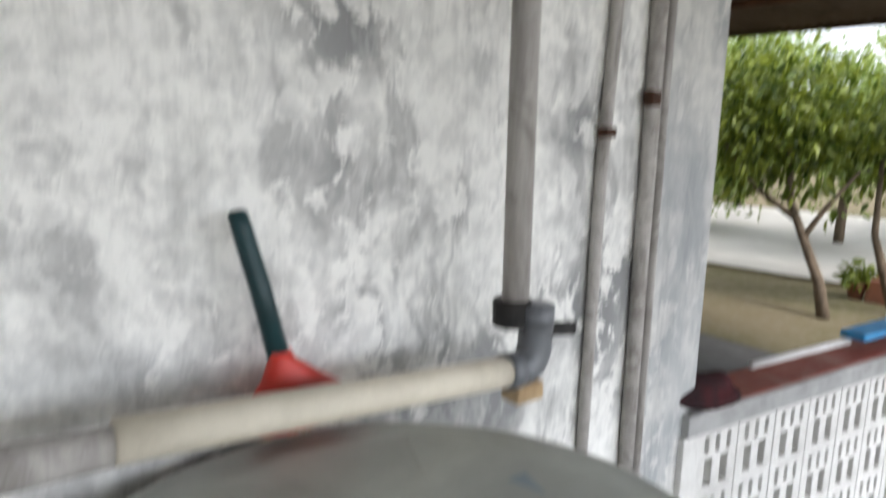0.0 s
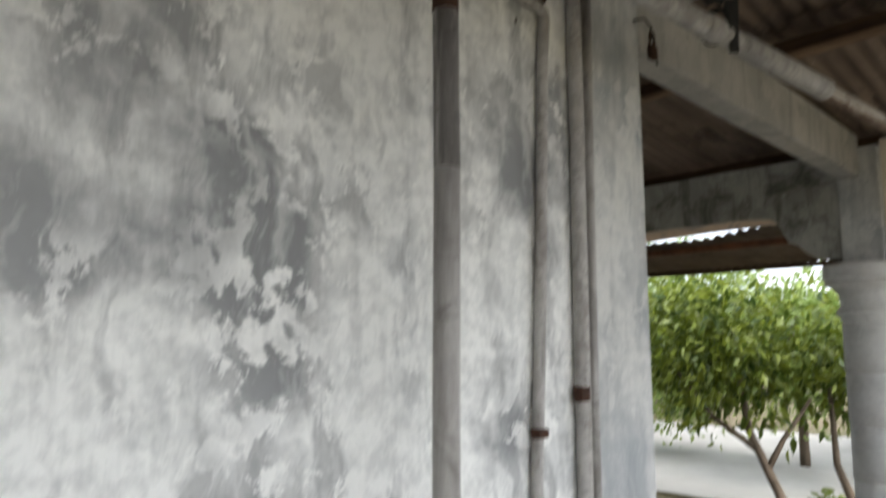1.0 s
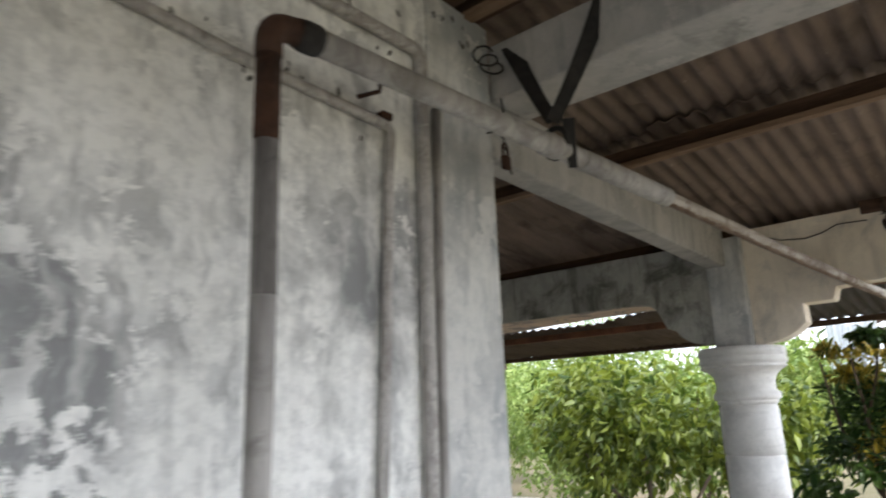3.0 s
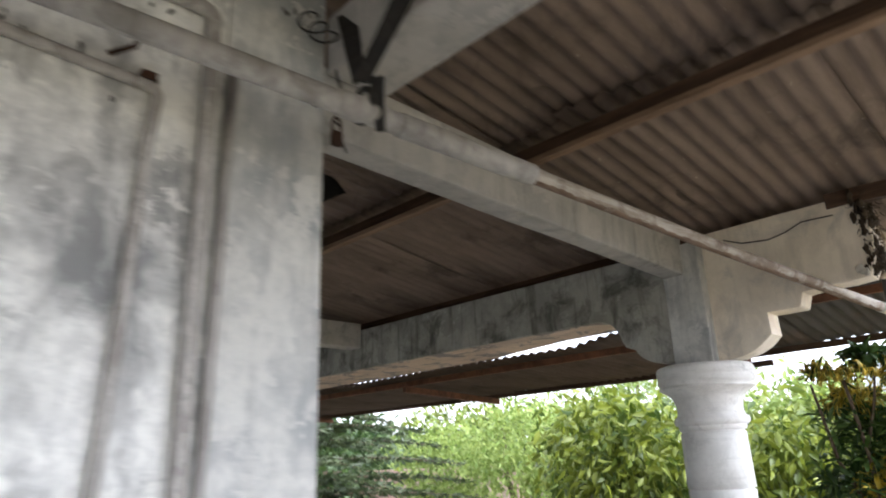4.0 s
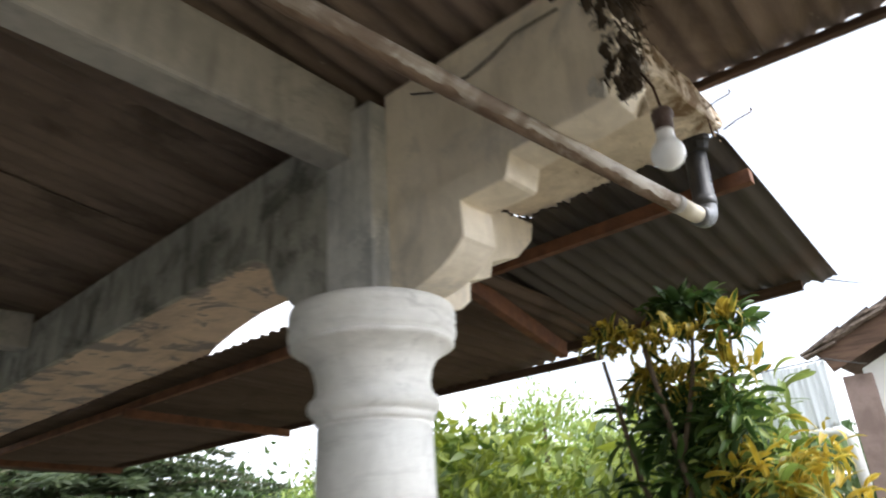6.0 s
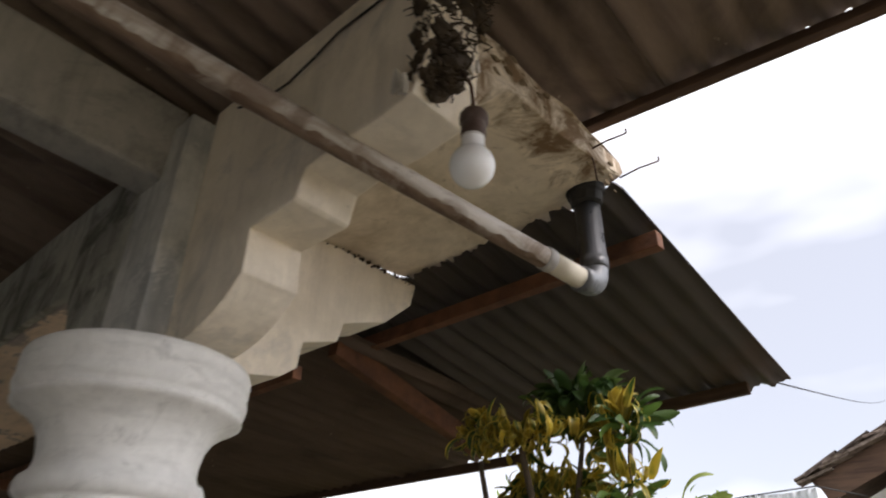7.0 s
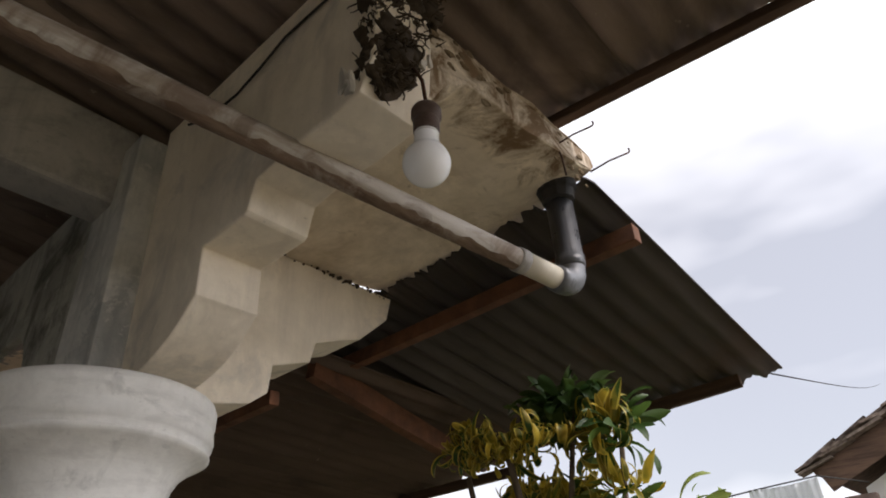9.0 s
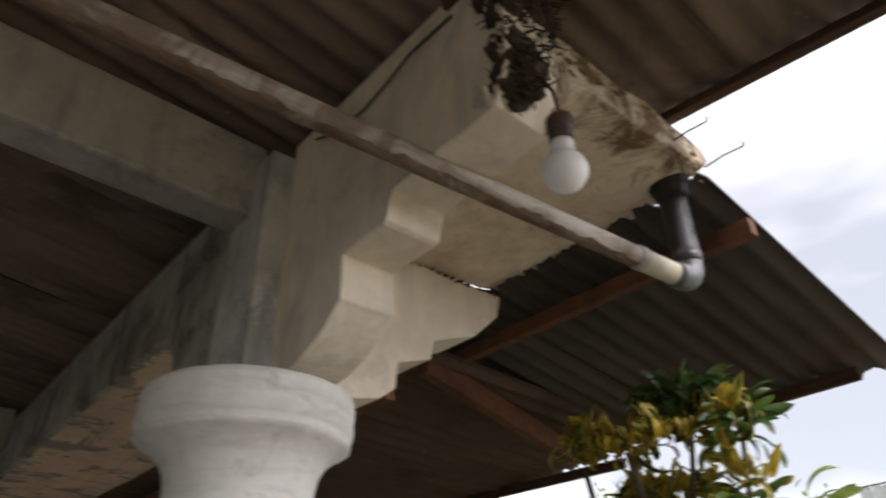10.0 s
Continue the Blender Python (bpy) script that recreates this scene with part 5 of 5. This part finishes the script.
croton((4.95, 0.68, G), "croton shrub with curled yellow-edged leaves under the canopy", [
    ([(4.95, 0.68, G), (4.94, 0.68, 0.6), (4.92, 0.70, 1.2), (4.84, 0.70, 1.65), (4.76, 0.72, 2.0)], 0.017),
    ([(4.93, 0.68, 0.9), (4.98, 0.62, 1.4), (4.95, 0.55, 1.8), (4.92, 0.5, 2.05)], 0.012),
    ([(4.92, 0.70, 1.2), (4.86, 0.85, 1.6), (4.82, 0.9, 2.0)], 0.014),
    ([(4.84, 0.70, 1.65), (4.85, 0.62, 1.9), (4.85, 0.58, 2.1)], 0.010)], [
    ((4.78, 0.84, 2.05), (0.05, 0.09, 0.03), 64, 0.080, VARI, 5.6, "curled yellow-edged leaves", 0.68),
    ((4.76, 0.72, 2.01), (0.06, 0.17, 0.022), 44, 0.066, GOLD, 6.2, "curled golden leaves", 0.5),
    ((4.77, 0.70, 2.03), (0.06, 0.17, 0.03), 76, 0.080, VARI, 5.4, "curled yellow-edged leaves", 0.66),
    ((4.88, 0.62, 2.12), (0.08, 0.13, 0.04), 120, 0.085, DEEP, 2.4, "dark green leaves", 1.0),
    ((4.84, 0.50, 2.02), (0.05, 0.07, 0.07), 54, 0.085, VARI, 3.6, "green leaves with yellow edges", 0.75),
    ((4.85, 0.47, 2.02), (0.04, 0.05, 0.07), 26, 0.095, FRESH, 1.8, "fresh green leaves", 0.85),
    ((4.84, 0.47, 1.90), (0.04, 0.05, 0.02), 20, 0.07, GOLD, 3.4, "bright yellow leaves", 0.65),
    ((4.92, 0.74, 1.91), (0.10, 0.15, 0.05), 110, 0.080, GOLD, 3.6, "golden leaves", 0.6),
    ((4.92, 0.72, 1.90), (0.11, 0.16, 0.06), 120, 0.085, VARI, 3.0, "yellow-edged leaves", 0.7),
    ((4.92, 0.74, 1.64), (0.14, 0.20, 0.18), 640, 0.10, DEEP, 1.1, "long dark green leaves", 0.55),
    ((4.94, 0.66, 1.72), (0.12, 0.18, 0.12), 210, 0.095, FRESH, 1.3, "mid green leaves", 0.6),
    ((4.98, 0.54, 1.74), (0.10, 0.11, 0.13), 170, 0.09, LIGHT, 1.4, "pale green leaves", 0.6),
    ((4.98, 0.74, 1.15), (0.22, 0.32, 0.32), 520, 0.11, FRESH, 1.3, "long dark green leaves")], 21)
croton((5.25, 0.40, G), "bright yellow croton shrub beside the canopy", [
    ([(5.25, 0.40, G), (5.20, 0.40, 0.6), (5.08, 0.46, 1.4)], 0.02), ([(5.23, 0.40, 0.5), (5.3, 0.30, 1.1)], 0.014), ([(5.23, 0.40, 0.5), (5.2, 0.55, 1.2)], 0.014)], [
    ((5.02, 0.52, 1.50), (0.15, 0.19, 0.16), 820, 0.085, GOLD, 1.6, "bright yellow leaves", 0.6),
    ((5.08, 0.48, 1.15), (0.20, 0.26, 0.28), 760, 0.09, GOLD, 1.6, "yellow leaves", 0.6),
    ((5.20, 0.74, 1.74), (0.12, 0.15, 0.13), 300, 0.09, LIGHT, 1.2, "pale green leaves", 0.6)], 22)

# far woods all round, and low scrub at the road's far side
rw = np.random.RandomState(31)
cs, ds, ss = [], [], []
for k in range(1500):
    a = rw.uniform(-0.9, 2.4)
    r = rw.uniform(24, 34)
    hgt = 3.2 + 1.6 * noise.noise((a * 4, 1.0, 0))
    p = np.array([4 + r * math.cos(a), 3 + r * math.sin(a), -0.2])
    for _ in range(12):
        cs.append(p + np.array([rw.normal() * 0.7, rw.normal() * 0.7, hgt * rw.uniform(0, 1) ** 0.7]))
        ds.append(rw.normal(size=3) + np.array([0, 0, 0.2]))
        ss.append(rw.uniform(0.3, 0.8))
me = leaves_mesh("far_woods", cs, ds, ss, 0.3, 0.2, rw)
me.materials.append(foliage("far_leaves", (0.05, 0.09, 0.03), (0.13, 0.18, 0.07)))
tagged(new("far_woods", me), "distant green woods beyond the road", "woods", kind="stuff")

# ---- neighbour's house, sheet and wires ----
HOUSEW = plain("white_house_wall", (0.74, 0.73, 0.70), (0.62, 0.60, 0.56), 1.5, 0.9, 0, 0.15, 0.4, 0.7, (1, 1, 1), 0.2)
TILE = plain("old_roof_tile", (0.085, 0.062, 0.05), (0.24, 0.19, 0.155), 9, 0.9, 0, 0.15, 0.4, 0.62, (1, 1, 1), 0.4)
house = thing("neighbour_house", (12.5, -2.5, G), "white neighbouring house with an old brown tiled roof", "house")
part("wall", extrude([(-6.2, G), (1.32, G), (1.32, 2.86), (-2.44, 4.6), (-6.2, 2.86)], "x", 10.62, 15.5), HOUSEW, house, "white plastered gable wall")
part("corner_post", box(10.53, 10.615, 1.24, 1.50, G, 2.80, 0.006), plain("brown_painted_post", (0.25, 0.18, 0.155), (0.17, 0.12, 0.10), 4, 0.8), house, "brown painted corner post")
slope = math.atan(0.43)
for sgn in (1, -1):
    bm = box(10.28, 15.8, -0.05, 4.43, -0.06, 0.0, 0.01)
    M = Matrix.Translation((0, -2.44, 4.78)) @ Matrix.Rotation(-slope * 1.0, 4, "X") if sgn > 0 else Matrix.Translation((0, -2.44, 4.78)) @ Matrix.Diagonal((1, -1, 1, 1)) @ Matrix.Rotation(-slope, 4, "X")
    bmesh.ops.transform(bm, matrix=M, verts=bm.verts)
    bmesh.ops.recalc_face_normals(bm, faces=bm.faces)
    part("roof", bm, WOOD, house, "dark roof boards")
tile_bm = bmesh.new()
ring0 = [(0.115 * math.cos(math.pi * k / 8), 0.06 * math.sin(math.pi * k / 8)) for k in range(9)]
lo = [tile_bm.verts.new((u, 0.0, w + 0.0)) for u, w in ring0]
hi = [tile_bm.verts.new((u * 0.9, 0.34, w * 0.9 + 0.028)) for u, w in ring0]
for k in range(8):
    tile_bm.faces.new((lo[k], lo[k + 1], hi[k + 1], hi[k]))
bmesh.ops.solidify(tile_bm, geom=tile_bm.faces[:], thickness=0.016)
tile_mesh = bpy.data.meshes.new("tile")
tile_bm.to_mesh(tile_mesh)
tile_bm.free()
tile_mesh.materials.append(TILE)
rt = random.Random(3)
RM = Matrix.Translation((0, -2.44, 4.78)) @ Matrix.Rotation(-slope, 4, "X")
for j in range(15):
    for i in range(10):
        ob = new("tile", tile_mesh)
        ob.parent = house
        ob.matrix_parent_inverse = house.matrix_basis.inverted()
        ob.matrix_basis = RM @ pose(10.30 + i * 0.235 + rt.uniform(-0.015, 0.015), 4.43 - j * 0.30 + rt.uniform(-0.03, 0.03), 0.012 + rt.uniform(0, 0.012), rt.uniform(-3, 2), rt.uniform(-4, 4), 180 + rt.uniform(-4, 4))
bm = box(10.27, 10.30, -0.02, 4.40, -0.24, -0.02, 0.004)
bmesh.ops.transform(bm, matrix=RM, verts=bm.verts)
verge_bm = box(-0.07, 0.09, -0.17, 0.17, -0.012, 0.012, 0.004)
bmesh.ops.subdivide_edges(verge_bm, edges=verge_bm.edges[:], cuts=1)
rough_up(verge_bm, 0.010, 18.0)
verge_mesh = bpy.data.meshes.new("verge_tile")
verge_bm.to_mesh(verge_mesh)
verge_bm.free()
verge_mesh.materials.append(TILE)
for j in range(40):
    ob = new("verge_tile", verge_mesh)
    ob.parent = house
    ob.matrix_parent_inverse = house.matrix_basis.inverted()
    ob.matrix_basis = RM @ pose(10.27 + rt.uniform(-0.03, 0.03), 4.33 - (j // 2) * 0.23 + rt.uniform(-0.05, 0.05), 0.004 + 0.032 * (j % 2) + rt.uniform(-0.006, 0.006), rt.uniform(2, 8), rt.uniform(-9, 9), rt.uniform(-9, 9))
part("barge_board", bm, WOOD, house, "dark weathered barge board")
house.location += Vector((0, -0.17, -0.15))
solo("house_pipe", tube([(10.2, 1.98, 2.14), (10.2, 1.40, 2.12), (10.2, 1.33, 2.05), (10.2, 1.32, 1.6)], 0.05, 14), WHITE, "white plastic pipe by the neighbour's house", "pipe", smooth=True)
FILM, ft, fb = mat("hazy_plastic_sheet", 0.5, 0, 0.3)
fb.inputs["Base Color"].default_value = (0.72, 0.74, 0.74, 1)
ftr = nd(ft, "ShaderNodeBsdfTranslucent")
ftr.inputs["Color"].default_value = (0.72, 0.74, 0.74, 1)
fmix = nd(ft, "ShaderNodeMixShader")
fmix.inputs[0].default_value = 0.5
ft.links.new(fb.outputs[0], fmix.inputs[1])
ft.links.new(ftr.outputs[0], fmix.inputs[2])
ft.links.new(fmix.outputs[0], ft.nodes["Material Output"].inputs["Surface"])
bm = bmesh.new()
bmesh.ops.create_grid(bm, x_segments=40, y_segments=12, size=0.5)
for v in bm.verts:
    u, w = v.co.x, v.co.y
    v.co = Vector((9.3 + 0.02 * math.sin(26 * u + 2 * w) * (0.6 - w * 0.8) + 0.012 * math.sin(61 * u), 1.46 - u * 0.54, 2.36 + w * 0.56 - 0.02 * math.sin(math.pi * (u + 0.5)) * (w + 0.5)))
bmesh.ops.solidify(bm, geom=bm.faces[:], thickness=0.003)
solo("hanging_sheet", bm, FILM, "hazy white plastic sheet hung on a line", "sheet", smooth=True)
solo("line_wire", tube([(9.3, 2.2, 2.60), (9.3, 1.7, 2.63), (9.3, 1.19, 2.648), (10.3, 1.05, 2.70)], 0.006, 6), BLACK, "thin line carrying the plastic sheet", "wire", smooth=True)
a_, b2_ = Vector((5.70, 0.345, 2.335)), Vector((16.0, 1.46, 5.03))
solo("overhead_wire", tube([a_.lerp(b2_, k / 12) - Vector((0, 0, 0.06 * math.sin(math.pi * k / 12))) for k in range(13)], 0.0028, 6), BLACK, "thin black wire from the canopy's corner", "wire", smooth=True)
YW = plain("pink_brick_wall", (0.42, 0.27, 0.21), (0.50, 0.38, 0.31), 2.5, 0.9)
solo("garden_wall", box(13.4, 13.6, 10.0, 30.0, G, 1.5, 0.02), YW, "pinkish garden wall across the road", "wall", kind="structure")
POT = plain("terracotta", (0.26, 0.10, 0.055), (0.18, 0.075, 0.045), 8, 0.85)


def pot(x, y, s, label):
    p = thing("plant_pot", (x, y, G), label, "plant pot", "plant pots")
    part("pot", lathe([(0.0, 0.0), (0.11 * s, 0.0), (0.16 * s, 0.25 * s), (0.18 * s, 0.25 * s), (0.18 * s, 0.30 * s), (0.15 * s, 0.30 * s), (0.14 * s, 0.24 * s), (0.0, 0.24 * s)], (x, y, G), 28), POT, p, smooth=True)
    r2 = np.random.RandomState(int(x * 10))
    hang("foliage", crown((x, y, G + 0.5 * s), (0.16 * s, 0.16 * s, 0.2 * s), 12, 8, 0.12, r2, spread=0.06), MANGO, p)


pot(7.25, 2.45, 0.55, "terracotta pot with a small leafy plant")
solo("brick_edging", rough_up(box(7.2, 7.5, 0.6, 2.35, G - 0.02, G + 0.22, 0.02), 0.01, 8.0, 4), POT, "orange-brown brick planter edge in the yard", "planter")
